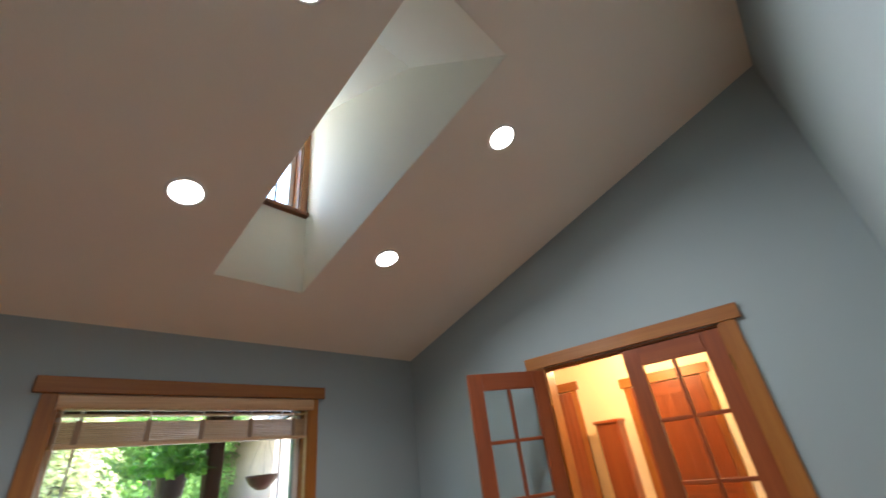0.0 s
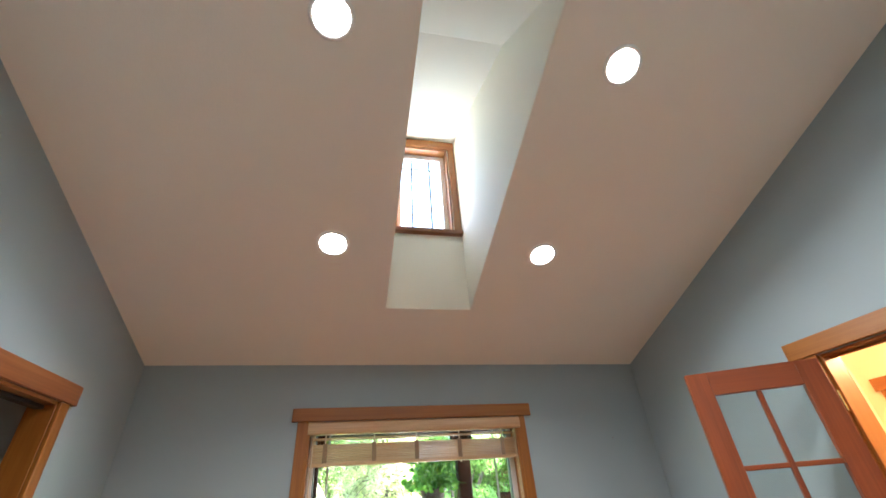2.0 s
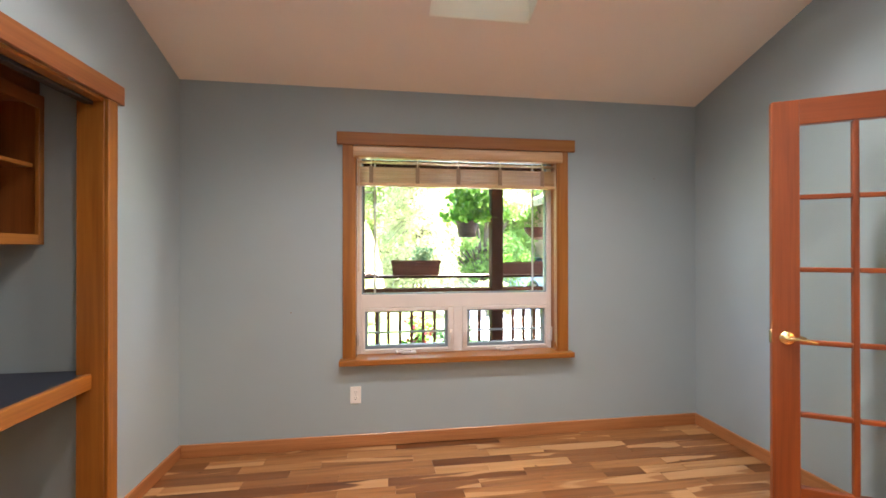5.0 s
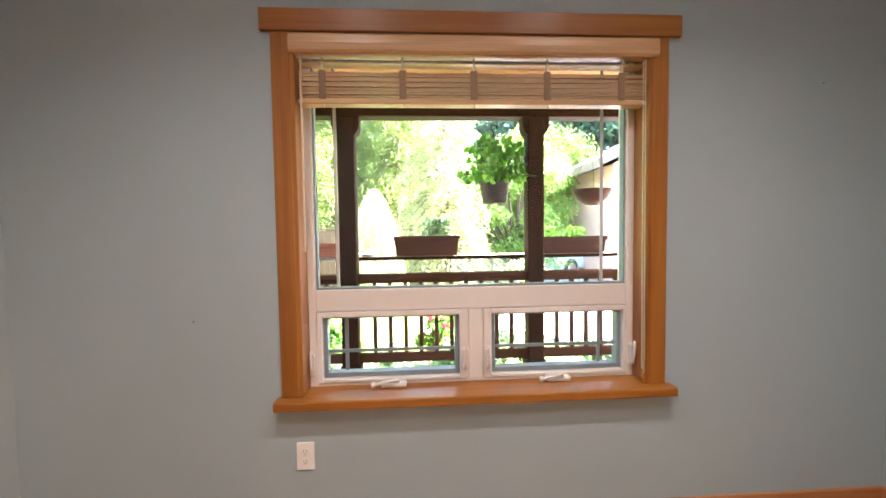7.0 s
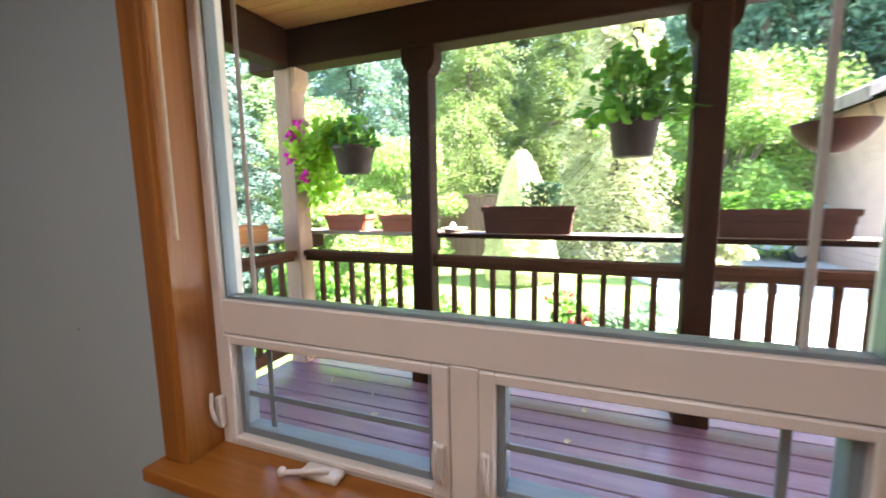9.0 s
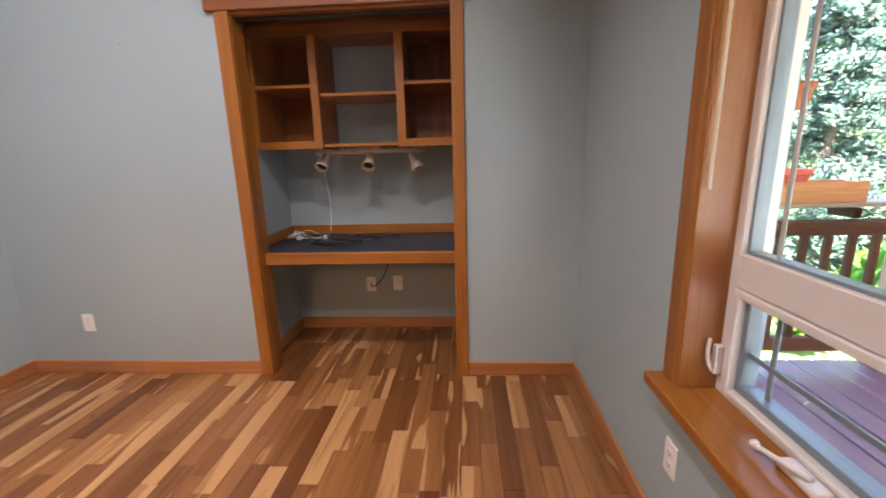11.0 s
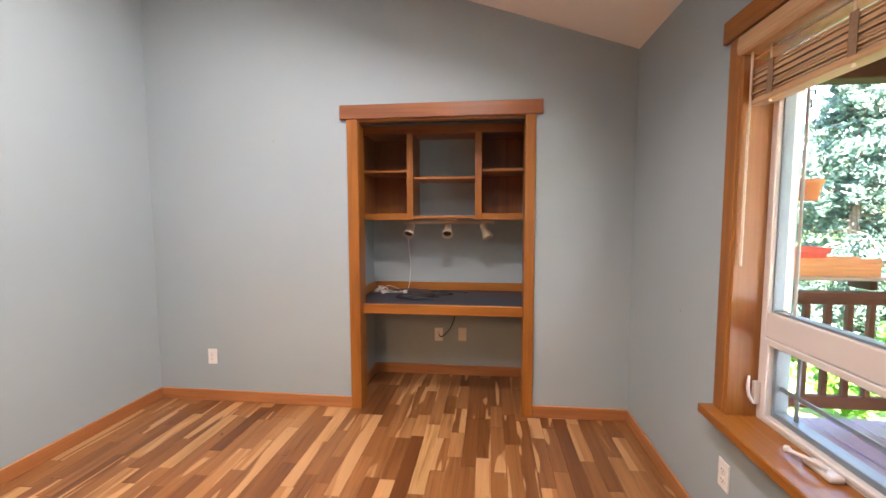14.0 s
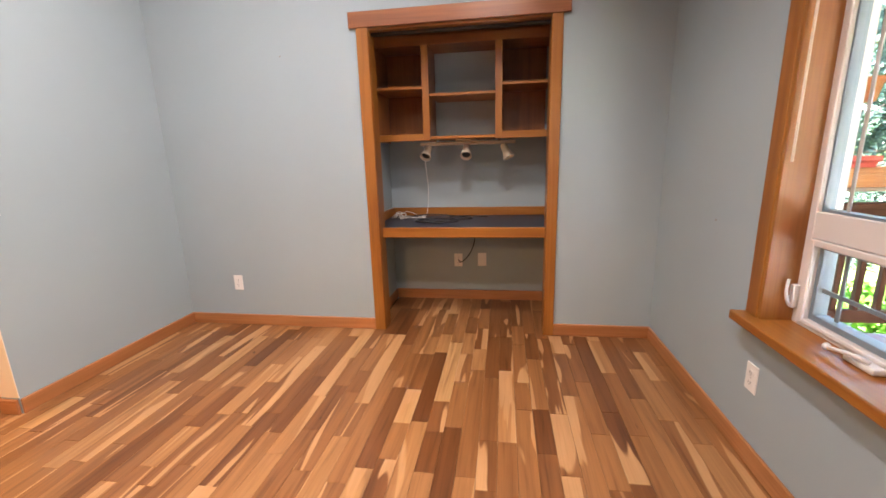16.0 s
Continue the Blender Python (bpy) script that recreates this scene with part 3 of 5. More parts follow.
        lathe([(0, -0.011), (0.010, -0.008), (0.011, 0.004), (0.007, 0.010), (0, 0.011)], 12, bm, (-3.057, yc - 0.085, 0.624))
        part("crank_handle", bm, M_VINYL, crank, "", False, True)
    # sash locks: curved levers
    for y, s in ((0.306, 1), (0.966, -1), (1.066, 1), (1.722, -1)):
        bm = box(-3.123 if 0.5 < y < 1.5 else -3.129, -3.107, y - 0.010, y + 0.010, 0.655, 0.745, 0.004, None, 2)
        lock = part("lock_plate", bm, M_VINYL, w)
        bm = tube(smooth_line([(-3.107, y, 0.665), (-3.093, y + 0.004 * s, 0.690), (-3.087, y + 0.004 * s, 0.725), (-3.091, y + 0.002 * s, 0.765)], 5), 0.0065, None, 8, 0.005)
        part("lock_lever", bm, M_VINYL, lock, "", False, True)
    return w


window_main()


def blind():
    b = thing("window_blind", (-3.06, 1.02, 1.79), "light wooden horizontal blind, raised, inside the window", "blind")
    y0, y1 = 0.300, 1.733
    prof = [(-3.072, 1.970), (-3.014, 1.970), (-3.006, 1.980), (-3.004, 2.005), (-3.008, 2.036), (-3.016, 2.046), (-3.072, 2.046)]
    part("valance", prism(prof, "y", 0.278, 1.770, None), M_BLIND, b, "curved light wood valance")
    part("headrail", box(-3.112, -3.076, y0 + 0.01, y1 - 0.01, 1.992, 2.03, 0.003), M_PLATE, b)
    rng = random.Random(4)

    def slat_mesh():
        bm = bmesh.new()
        k, half = 6, 0.0245
        rows = [[], []]
        for i in range(k + 1):
            u = -half + 2 * half * i / k
            z = 0.003 * (1 - (u / half) ** 2)
            for r, dz in ((0, 0), (1, 0.0064)):
                rows[r].append([bm.verts.new((u, s, z + dz)) for s in (-(y1 - y0) / 2, (y1 - y0) / 2)])
        for i in range(k):
            a, c = rows[0][i], rows[0][i + 1]
            d, e = rows[1][i], rows[1][i + 1]
            bm.faces.new([a[0], a[1], c[1], c[0]])
            bm.faces.new([d[0], e[0], e[1], d[1]])
            bm.faces.new([a[0], c[0], e[0], d[0]])
            bm.faces.new([a[1], d[1], e[1], c[1]])
        bm.faces.new([rows[0][0][0], rows[1][0][0], rows[1][0][1], rows[0][0][1]])
        bm.faces.new([rows[0][k][0], rows[0][k][1], rows[1][k][1], rows[1][k][0]])
        return bm

    base = part("slat", slat_mesh(), M_BLIND, b, "", True)
    me = base.data
    zs = [1.8035 + 0.0102 * i for i in range(11)] + [1.944]
    for i, z in enumerate(zs):
        o = base if i == 0 else new("slat", me)
        o.parent = b
        tilt = rng.uniform(-1.2, 1.2) if i < 11 else -4
        o.matrix_basis = pose(-0.018 + rng.uniform(-0.004, 0.004), 0, z - 1.79, 0, tilt, rng.uniform(-0.12, 0.12))
    part("bottom_rail", box(-3.106, -3.046, y0, y1, 1.783, 1.802, 0.004, None, 2), M_BLIND, b)
    for y in (0.396, 0.717, 1.008, 1.314, 1.632):
        bm = box(-3.0515, -3.0485, y - 0.014, y + 0.014, 1.790, 1.918, 0.0005)
        part("ladder_tape", bm, M_TAPE, b)
        part("ladder_tape", box(-3.051, -3.049, y - 0.004, y + 0.004, 1.918, 1.972), M_CORD, b)
        part("cord_knot", lathe([(0, -0.010), (0.006, -0.006), (0.005, 0.002), (0, 0.004)], 10, None, (-3.054, y + 0.003, 1.779)), M_CORD, b)
    # wand on one side, pull cords on the other
    part("tilt_wand", tube([(-3.038, 0.316, 1.972), (-3.036, 0.314, 1.60), (-3.036, 0.312, 1.19)], 0.0045), M_CORD, b)
    for dy, z in ((0.0, 0.66), (0.010, 0.635)):
        cord = part("pull_cord", tube(smooth_line([(-3.034, 1.716 + dy, 1.972), (-3.036, 1.719 + dy, 1.5), (-3.037, 1.722 + dy, 1.0), (-3.037, 1.724 + dy, z)], 6), 0.0022, None, 6), M_CORD, b)
        part("tassel", lathe([(0, 0.03), (0.004, 0.026), (0.010, 0.0), (0.009, -0.006), (0, -0.008)], 12, None, (-3.037, 1.724 + dy, z - 0.03)), M_FIR["z"], cord)


blind()


def dormer_window():
    w = thing("window_2", (SX0, 1.022, VZ0), "small high dormer window with wooden casing and white grilles", "window", "", "structure")
    x = SX0
    part("head_casing", box(x, x + 0.018, SY0 + 0.004, SY1 - 0.004, 4.150, 4.238, 0.003), M_FIR["y"], w)
    part("side_casing", box(x, x + 0.016, SY0 + 0.005, 0.797, 3.272, 4.150, 0.002), M_FIR["z"], w)
    part("side_casing", box(x, x + 0.016, 1.250, SY1 - 0.005, 3.272, 4.150, 0.002), M_FIR["z"], w)
    part("window_sill", box(x - 0.11, x + 0.045, SY0 + 0.004, SY1 - 0.004, 3.236, 3.271, 0.005, None, 2), M_CAB["y"], w, "dark red stained sill")
    for a in ((VY0, VY0 + 0.012, 3.271, VZ1), (VY1 - 0.012, VY1, 3.271, VZ1), (VY0 + 0.012, VY1 - 0.012, VZ1 - 0.012, VZ1)):
        part("jamb", box(x - 0.11, x + 0.004, *a, 0.002), M_FIR["z"], w)
    bm = bmesh.new()
    for a in ((0.812, 0.852, 3.271, 4.138), (1.193, 1.233, 3.271, 4.138), (0.852, 1.193, 3.271, 3.300), (0.852, 1.193, 4.09, 4.138)):
        box(x - 0.13, x - 0.075, *a, 0.003, bm)
    part("window_frame", bm, M_VINYL, w)
    p = part("pane", box(x - 0.105, x - 0.101, 0.848, 1.197, 3.296, 4.094), M_GLASS, w)
    p.visible_shadow = False
    for y in (0.945, 1.100):
        part("grille_bar", box(x - 0.100, x - 0.094, y - 0.009, y + 0.009, 3.300, 4.09, 0.001), M_GASKET, w)
    for z in (3.365, 3.985):
        part("grille_bar", box(x - 0.099, x - 0.093, 0.852, 1.193, z - 0.008, z + 0.008, 0.001), M_GASKET, w)


dormer_window()

# recessed ceiling lights


def downlight(x, y):
    d = thing("recessed_downlight", (x, y, ceil_z(x)), "round white recessed ceiling light, lit", "ceiling light", "ceiling downlights")
    d.rotation_euler = (0, radians(TILT_C), 0)
    ring = lathe([(0.070, -0.001), (0.072, -0.006), (0.082, -0.008), (0.090, -0.004), (0.091, 0.0), (0.070, 0.0)], 40)
    part("trim_ring", ring, M_PLATE, d, "", True, True)
    part("lens", lathe([(0, -0.0035), (0.071, -0.0035), (0.071, 0.0), (0, 0.0)], 36), M_LENS, d, "glowing white lens", True)


for lx, ly in DOWN:
    downlight(lx, ly)

# ---- french doors ----
frame_d = thing("door_frame", (-0.99, YD, 0), "varnished fir casing round the french doors", "door frame", "", "structure")
part("head_casing", box(-1.727, -0.262, YD - 0.026, YD, 2.048, 2.137, 0.003), M_FIR["x"], frame_d)
part("side_casing", box(-1.690, DX0 + 0.004, YD - 0.018, YD, 0.0, 2.048, 0.003), M_FIR["z"], frame_d)
part("side_casing", box(DX1 - 0.004, -0.297, YD - 0.018, YD, 0.0, 2.048, 0.003), M_FIR["z"], frame_d)
part("jamb", box(DX0, DX0 + 0.018, YD, YD + CW + 0.004, 0.0, DTOP, 0.002), M_FIR["z"], frame_d)
part("jamb", box(DX1 - 0.018, DX1, YD, YD + CW + 0.004, 0.0, DTOP, 0.002), M_FIR["z"], frame_d)
part("jamb", box(DX0 + 0.018, DX1 - 0.018, YD, YD + CW + 0.004, DTOP - 0.012, DTOP, 0.002), M_FIR["x"], frame_d)
part("door_stop", box(DX0 + 0.018, DX1 - 0.018, YD + 0.045, YD + 0.058, DTOP - 0.024, DTOP - 0.012, 0.002), M_FIR["x"], frame_d)


def french_door(name, at, turn, label, width=0.602, knob=True):
    """A ten-light door; local x runs from the hinge to the free edge, y through its thickness."""
    d = thing(name, at, label, "door", "french doors", "structure")
    d.rotation_euler = (0, 0, radians(turn))
    t, st = 0.018, 0.105
    z0, z1 = 0.008, 2.028
    g0, g1 = 0.24, 1.912
    for x0, x1 in ((0, st), (width - st, width)):
        part("stile", box(x0, x1, -t, t, z0, z1, 0.003), M_DOOR["z"], d, "", True)
    part("top_rail", box(st, width - st, -t, t, g1, z1, 0.002), M_DOOR["x"], d, "", True)
    part("bottom_rail", box(st, width - st, -t, t, z0, g0, 0.002), M_DOOR["x"], d, "", True)
    mw = 0.011
    xm = width / 2
    h = (g1 - g0) / 5
    part("muntin", box(xm - mw, xm + mw, -0.014, 0.014, g0, g1, 0.004), M_DOOR["z"], d, "", True)
    for i in range(1, 5):
        for x0, x1 in ((st, xm - mw), (xm + mw, width - st)):
            part("muntin", box(x0, x1, -0.014, 0.014, g0 + i * h - mw, g0 + i * h + mw, 0.004), M_DOOR["x"], d, "", True)
    for i in range(5):
        for x0, x1 in ((st - 0.006, xm - mw + 0.006), (xm + mw - 0.006, width - st + 0.006)):
            p = part("pane", box(x0, x1, -0.002, 0.002, g0 + i * h + mw - 0.006, g0 + (i + 1) * h - mw + 0.006), M_GLASS, d, "", True)
            p.visible_shadow = False
    if knob:
        door_lever(d, width - 0.055)
    for z in (0.22, 1.02, 1.82):
        part("hinge", tube([(-0.004, 0.022, z - 0.045), (-0.004, 0.022, z + 0.045)], 0.006), M_BRASS, d, "brass hinge", True)
    return d


def door_lever(d, x):
    z = 0.925
    for s in (-1, 1):
        rose = lathe([(0, 0), (0.032, 0), (0.032, 0.004), (0.026, 0.010), (0.012, 0.014), (0.011, 0.034), (0, 0.034)], 28, None, (x, 0.018 * s, z), Matrix.Rotation(radians(-90 * s), 4, "X"))
        r = part("rose", rose, M_BRASS, d, "polished brass handle rose", True, True)
        ln = [(x, 0.050 * s, z), (x - 0.022, 0.056 * s, z + 0.004), (x - 0.060, 0.058 * s, z - 0.002), (x - 0.098, 0.056 * s, z - 0.010)]
        part("lever", tube(smooth_line(ln, 5), 0.010, None, 10, 0.006), M_BRASS, r, "", True, True)
    return part("latch", box(x + 0.054, x + 0.060, -0.011, 0.011, z - 0.03, z + 0.03, 0.002), M_BRASS, d, "brass latch plate", True)


HINGE = (-1.588, 2.830, 0)
OPEN = math.degrees(math.atan2(2.296 - HINGE[1], -1.900 - HINGE[0]))
french_door("door_1", HINGE, OPEN, "red varnished french door with ten panes, standing open", 0.612)
french_door("door_2", (-0.402, YD + 0.024, 0), 180, "red varnished french door with ten panes, closed", 0.590)

# hallway woodwork seen through the doors


def panel_door(name, x0, x1, y, label, z1=2.03, cas=0.06):
    d = thing(name, (0.5 * (x0 + x1), y, 0), label, "door", "", "structure")
    part("head_casing", box(x0 - cas - 0.03, x1 + cas + 0.03, y - 0.026, y, z1 + 0.01, z1 + 0.10, 0.003), M_FIR["x"], d)
    for a, b in ((x0 - cas, x0), (x1, x1 + cas)):
        part("side_casing", box(a, b, y - 0.02, y, 0, z1 + 0.01, 0.003), M_FIR["z"], d)
    w = x1 - x0
    part("door_leaf", box(x0 + 0.003, x1 - 0.003, y - 0.012, y - 0.001, 0.01, z1, 0.002), M_DOOR["z"], d)
    for a, b in ((x0 + 0.003, x0 + 0.06), (x1 - 0.06, x1 - 0.003), (x0 + w / 2 - 0.025, x0 + w / 2 + 0.025)):
        part("stile", box(a, b, y - 0.019, y - 0.0125, 0.01, z1, 0.002), M_DOOR["z"], d)
    for a, b in ((0.01, 0.22), (0.95, 1.08), (z1 - 0.12, z1)):
        for p, q in ((x0 + 0.06, x0 + w / 2 - 0.025), (x0 + w / 2 + 0.025, x1 - 0.06)):
            part("rail", box(p, q, y - 0.018, y - 0.0125, a, b, 0.002), M_DOOR["x"], d)
    return d


panel_door("door_3", -2.34, -2.16, HY, "varnished fir panel door in the hallway")
panel_door("door_4", -1.53, -0.88, HY, "red varnished fir panel door in the hallway", 1.95)
cup = thing("hall_cupboard", (-1.805, HY - 0.1, 0), "tall narrow varnished wood cupboard against the hallway wall", "cupboard")
part("body", box(-1.92, -1.69, HY - 0.16, HY - 0.001, 0.0, 1.66, 0.004), M_DOOR["z"], cup)
part("top", box(-1.935, -1.675, HY - 0.185, HY - 0.001, 1.6605, 1.69, 0.004), M_DOOR["x"], cup)
part("door", box(-1.91, -1.70, HY - 0.178, HY - 0.161, 0.06, 1.64, 0.004), M_DOOR["z"], cup)

# ---- closet ----
cf = thing("closet_frame", (-1.75, YC, 0), "varnished fir casing round the closet opening", "door frame", "", "structure")
part("head_casing", box(-2.437, -1.064, YC, YC + 0.026, 2.053, 2.147, 0.003), M_HEAD, cf, "darker fir head casing")
part("side_casing", box(-2.395, -2.328, YC, YC + 0.020, 0.0, 2.053, 0.003), M_FIR["z"], cf)
part("side_casing", box(-1.186, -1.110, YC, YC + 0.020, 0.0, 2.053, 0.003), M_FIR["z"], cf)
part("jamb", box(CX0, CX0 + 0.018, YC - CW - 0.003, YC, 0.0, CTOP, 0.002), M_FIR["z"], cf)
part("jamb", box(CX1 - 0.018, CX1, YC - CW - 0.003, YC, 0.0, CTOP, 0.002), M_FIR["z"], cf)
part("jamb", box(CX0 + 0.018, CX1 - 0.018, YC - CW - 0.003, YC, CTOP - 0.016, CTOP, 0.002), M_FIR["x"], cf)
part("door_track", box(CX0 + 0.018, CX1 - 0.018, YC - 0.085, YC - 0.045, CTOP - 0.034, CTOP - 0.0165, 0.002), M_DARKHOLE, cf, "dark sliding door track")


def wall_cabinets():
    c = thing("wall_cabinet", (-1.75, KY, 1.36), "open stained wood wall cabinet with six compartments in the closet", "cabinet")
    yb, yf, ym = KY + 0.001, -1.125, -1.150
    part("top_panel", box(KX0 + 0.002, KX1 - 0.002, yb, yf - 0.02, 2.040, 2.058, 0.002), M_CAB["x"], c)
    part("top_rail", box(KX0 + 0.002, KX1 - 0.002, yf - 0.019, yf, 2.010, 2.072, 0.002), M_CAB["x"], c)
    part("crown_strip", box(KX0 + 0.002, KX1 - 0.002, yf - 0.045, yf - 0.02, 2.0585, 2.16, 0.002), M_CAB["x"], c)
    for x0, x1, inner in ((-1.513, KX1 - 0.002, 1), (KX0 + 0.002, -1.985, 0)):
        out = x1 - 0.018 if inner else x0
        part("side_panel", box(out, out + 0.018, yb, yf - 0.0195, 1.362, 2.040, 0.002), M_CAB["z"], c)
        ins = x0 if inner else x1 - 0.018
        part("divider", box(ins + (0.016 if inner else -0.016), ins + (0.034 if inner else 0.002), yb, yf - 0.0195, 1.362, 2.040, 0.002), M_CAB["z"], c)
        fs = x0 if inner else x1 - 0.050
        part("face_stile", box(fs, fs + 0.050, yf - 0.019, yf, 1.362, 2.010, 0.002), M_FIR["z"], c)
        fo = x1 - 0.030 if inner else x0
        part("face_stile", box(fo, fo + 0.030, yf - 0.019, yf, 1.362, 2.010, 0.002), M_FIR["z"], c)
        a, b = (x0 + 0.050, x1 - 0.030) if inner else (x0 + 0.030, x1 - 0.050)
        part("bottom_rail", box(a, b, yf - 0.019, yf, 1.362, 1.410, 0.002), M_FIR["x"], c)
        part("bottom_panel", box(x0 + 0.035, x1 - 0.02, yb, yf - 0.02, 1.385, 1.403, 0.001), M_CAB["x"], c)
        part("shelf", box(x0 + 0.035, x1 - 0.019, yb, yf - 0.022, 1.725, 1.745, 0.002), M_FIR["x"], c)
        part("back_panel", box(x0 + 0.035, x1 - 0.019, yb, yb + 0.006, 1.404, 2.039), M_CAB["z"], c)
    for z in (1.372, 1.672):
        part("shelf", box(-1.984, -1.514, yb, ym, z, z + 0.020, 0.002), M_FIR["x"], c)


wall_cabinets()


def desk():
    d = thing("closet_desk", (-1.75, -1.2, 0.68), "built-in closet desk with blue black top and varnished wood edge", "desk")
    part("desktop", box(KX0 + 0.001, KX1 - 0.001, KY + 0.001, -0.902, 0.715, 0.752, 0.002), M_DESK, d)
    part("front_edge", box(KX0 + 0.064, KX1 - 0.089, -0.9015, -0.872, 0.683, 0.755, 0.004), M_FIR["x"], d)
    part("backsplash", box(KX0 + 0.002, KX1 - 0.022, KY + 0.001, KY + 0.019, 0.7525, 0.822, 0.003), M_FIR["x"], d)
    part("side_splash", box(KX1 - 0.020, KX1 - 0.001, KY + 0.001, -0.94, 0.7525, 0.822, 0.003), M_FIR["y"], d)
    part("cleat", box(KX0 + 0.001, KX1 - 0.001, KY + 0.001, KY + 0.020, 0.64, 0.7145, 0.002), M_CAB["x"], d)


desk()


def track_light():
    t = thing("track_light", (-1.76, -1.30, 1.36), "ivory track light with three spot heads under the cabinet", "track light")
    part("track", box(-2.135, -1.405, -1.318, -1.282, 1.328, 1.354, 0.004), M_TRACK, t)
    part("canopy", box(-1.84, -1.68, -1.335, -1.265, 1.354, 1.3715, 0.004), M_TRACK, t)
    for x, rx, ry in ((-1.47, 44, -14), (-1.765, 46, 0), (-2.045, 14, 24)):
        m = Matrix.Translation((x, -1.295, 1.316)) @ Euler((radians(rx), radians(ry), 0)).to_matrix().to_4x4()
        part("swivel", tube([(x, -1.30, 1.330), (x, -1.298, 1.308)], 0.009), M_TRACK, t)
        head = part("spot_head", lathe([(0, 0.012), (0.020, 0.010), (0.026, 0.0), (0.028, -0.050), (0.043, -0.098), (0.044, -0.104), (0.039, -0.104), (0.032, -0.060), (0, -0.058)], 24, None, (0, 0, 0), m), M_TRACK, t, "", False, True)
        part("bulb", lathe([(0, -0.070), (0.024, -0.072), (0.031, -0.088), (0.020, -0.094), (0, -0.096)], 20, None, (0, 0, 0), m), M_DARKHOLE, head, "dark unlit bulb", False, True)


track_light()

# cables
cb = tagged(part("black_cable", tube(smooth_line([(-1.66, KY + 0.014, 0.36), (-1.69, KY + 0.05, 0.35), (-1.76, KY + 0.05, 0.42), (-1.80, KY + 0.03, 0.52), (-1.81, KY + 0.03, 0.64)], 8), 0.0045), M_BLACKCABLE), "black power cable hanging under the desk", "cable")
pts = []
for i in range(40):
    a = i * 0.42
    pts.append((-1.52 + 0.16 * math.cos(a) * (1 - i * 0.004) - 0.03 * math.sin(i * 0.21), -1.16 + 0.075 * math.sin(a), 0.757 + 0.0004 * i))
pts += [(-1.62, -1.32, 0.770), (-1.78, -1.40, 0.762), (-1.92, -1.38, 0.758)]
tagged(part("coiled_cable", tube(smooth_line(pts, 4), 0.004), M_BLACKCABLE), "black cable coiled on the desk", "cable")
tagged(part("loose_cable", tube(smooth_line([(-1.27, -1.40, 0.758), (-1.34, -1.36, 0.775), (-1.46, -1.37, 0.782), (-1.60, -1.38, 0.772), (-1.72, -1.36, 0.760), (-1.80, -1.31, 0.758), (-1.74, -1.26, 0.758), (-1.58, -1.24, 0.760)], 8), 0.0045), M_BLACKCABLE), "loose black cable lying across the desk", "cable")
pts = [(-1.20 - 0.05 * math.cos(0.9 * i) - 0.02 * math.sin(2.3 * i), -1.33 + 0.05 * math.sin(1.1 * i), 0.760 + 0.022 * (1 + math.sin(1.7 * i))) for i in range(22)]
tagged(part("tangled_cord", tube(smooth_line(pts, 4), 0.0026), M_WHITECABLE), "white cord tangled in a small heap on the desk", "cable")
tagged(part("white_cord", tube(smooth_line([(-1.43, -1.30, 1.327), (-1.425, -1.36, 1.20), (-1.435, -1.40, 0.98), (-1.42, -1.40, 0.80), (-1.40, -1.36, 0.765), (-1.34, -1.33, 0.762), (-1.26, -1.38, 0.765), (-1.22, -1.33, 0.775), (-1.28, -1.28, 0.768), (-1.36, -1.36, 0.764), (-1.24, -1.42, 0.80), (-1.19, -1.30, 0.764)], 8), 0.0021), M_WHITECABLE), "thin white cord hanging from the track light onto the desk", "cable")
for i, (x, y) in enumerate(((-1.225, -1.30), (-1.40, -1.34))):
    a = thing("power_adapter", (x, y, 0.752), "small white power plug lying on the desk", "plug")
    part("body", box(x - 0.015, x + 0.015, y - 0.013, y + 0.013, 0.7525, 0.777, 0.005, None, 2), M_WHITECABLE, a)
    for s in (-1, 1):
        part("prong", box(x + 0.015, x + 0.029, y + 0.006 * s - 0.001, y + 0.006 * s + 0.001, 0.764, 0.770), M_CHROME, a)

# outlets and switch


def outlet(at, turn, label="white duplex wall outlet", kind="outlet"):
    o = thing("wall_" + kind, at, label, kind)
    o.rotation_euler = (0, 0, radians(turn))
    part("plate", box(-0.036, 0.036, 0.0, 0.006, -0.058, 0.058, 0.003, None, 2), M_PLATE, o, "", True)
    if kind == "outlet":
        for s in (-1, 1):
            f = part("socket", prism([(0.017 * math.cos(a * math.pi / 8), 0.0205 * s + 0.0145 * math.sin(a * math.pi / 8)) for a in range(16)], "y", 0.0062, 0.0085), M_PLATE, o, "", True)
            for x0 in (-0.0075, 0.0055):
                part("slot", box(x0, x0 + 0.002, 0.0086, 0.0092, 0.0205 * s - 0.002, 0.0205 * s + 0.007), M_DARKHOLE, f, "", True)
            part("slot", box(-0.002, 0.002, 0.0086, 0.0092, 0.0205 * s - 0.010, 0.0205 * s - 0.006), M_DARKHOLE, f, "", True)
        part("screw", lathe([(0, 0.0015), (0.003, 0.001), (0.0035, 0)], 10, None, (0, 0.006, 0), Matrix.Rotation(radians(-90), 4, "X")), M_CHROME, o, "", True)
    elif kind == "switch":
        part("rocker", box(-0.016, 0.016, 0.0062, 0.010, -0.033, 0.033, 0.002), M_PLATE, o, "", True)
    else:
        part("jack_cover", box(-0.018, 0.018, 0.0062, 0.012, -0.022, 0.022, 0.002), M_PLATE, o, "", True)
    return o


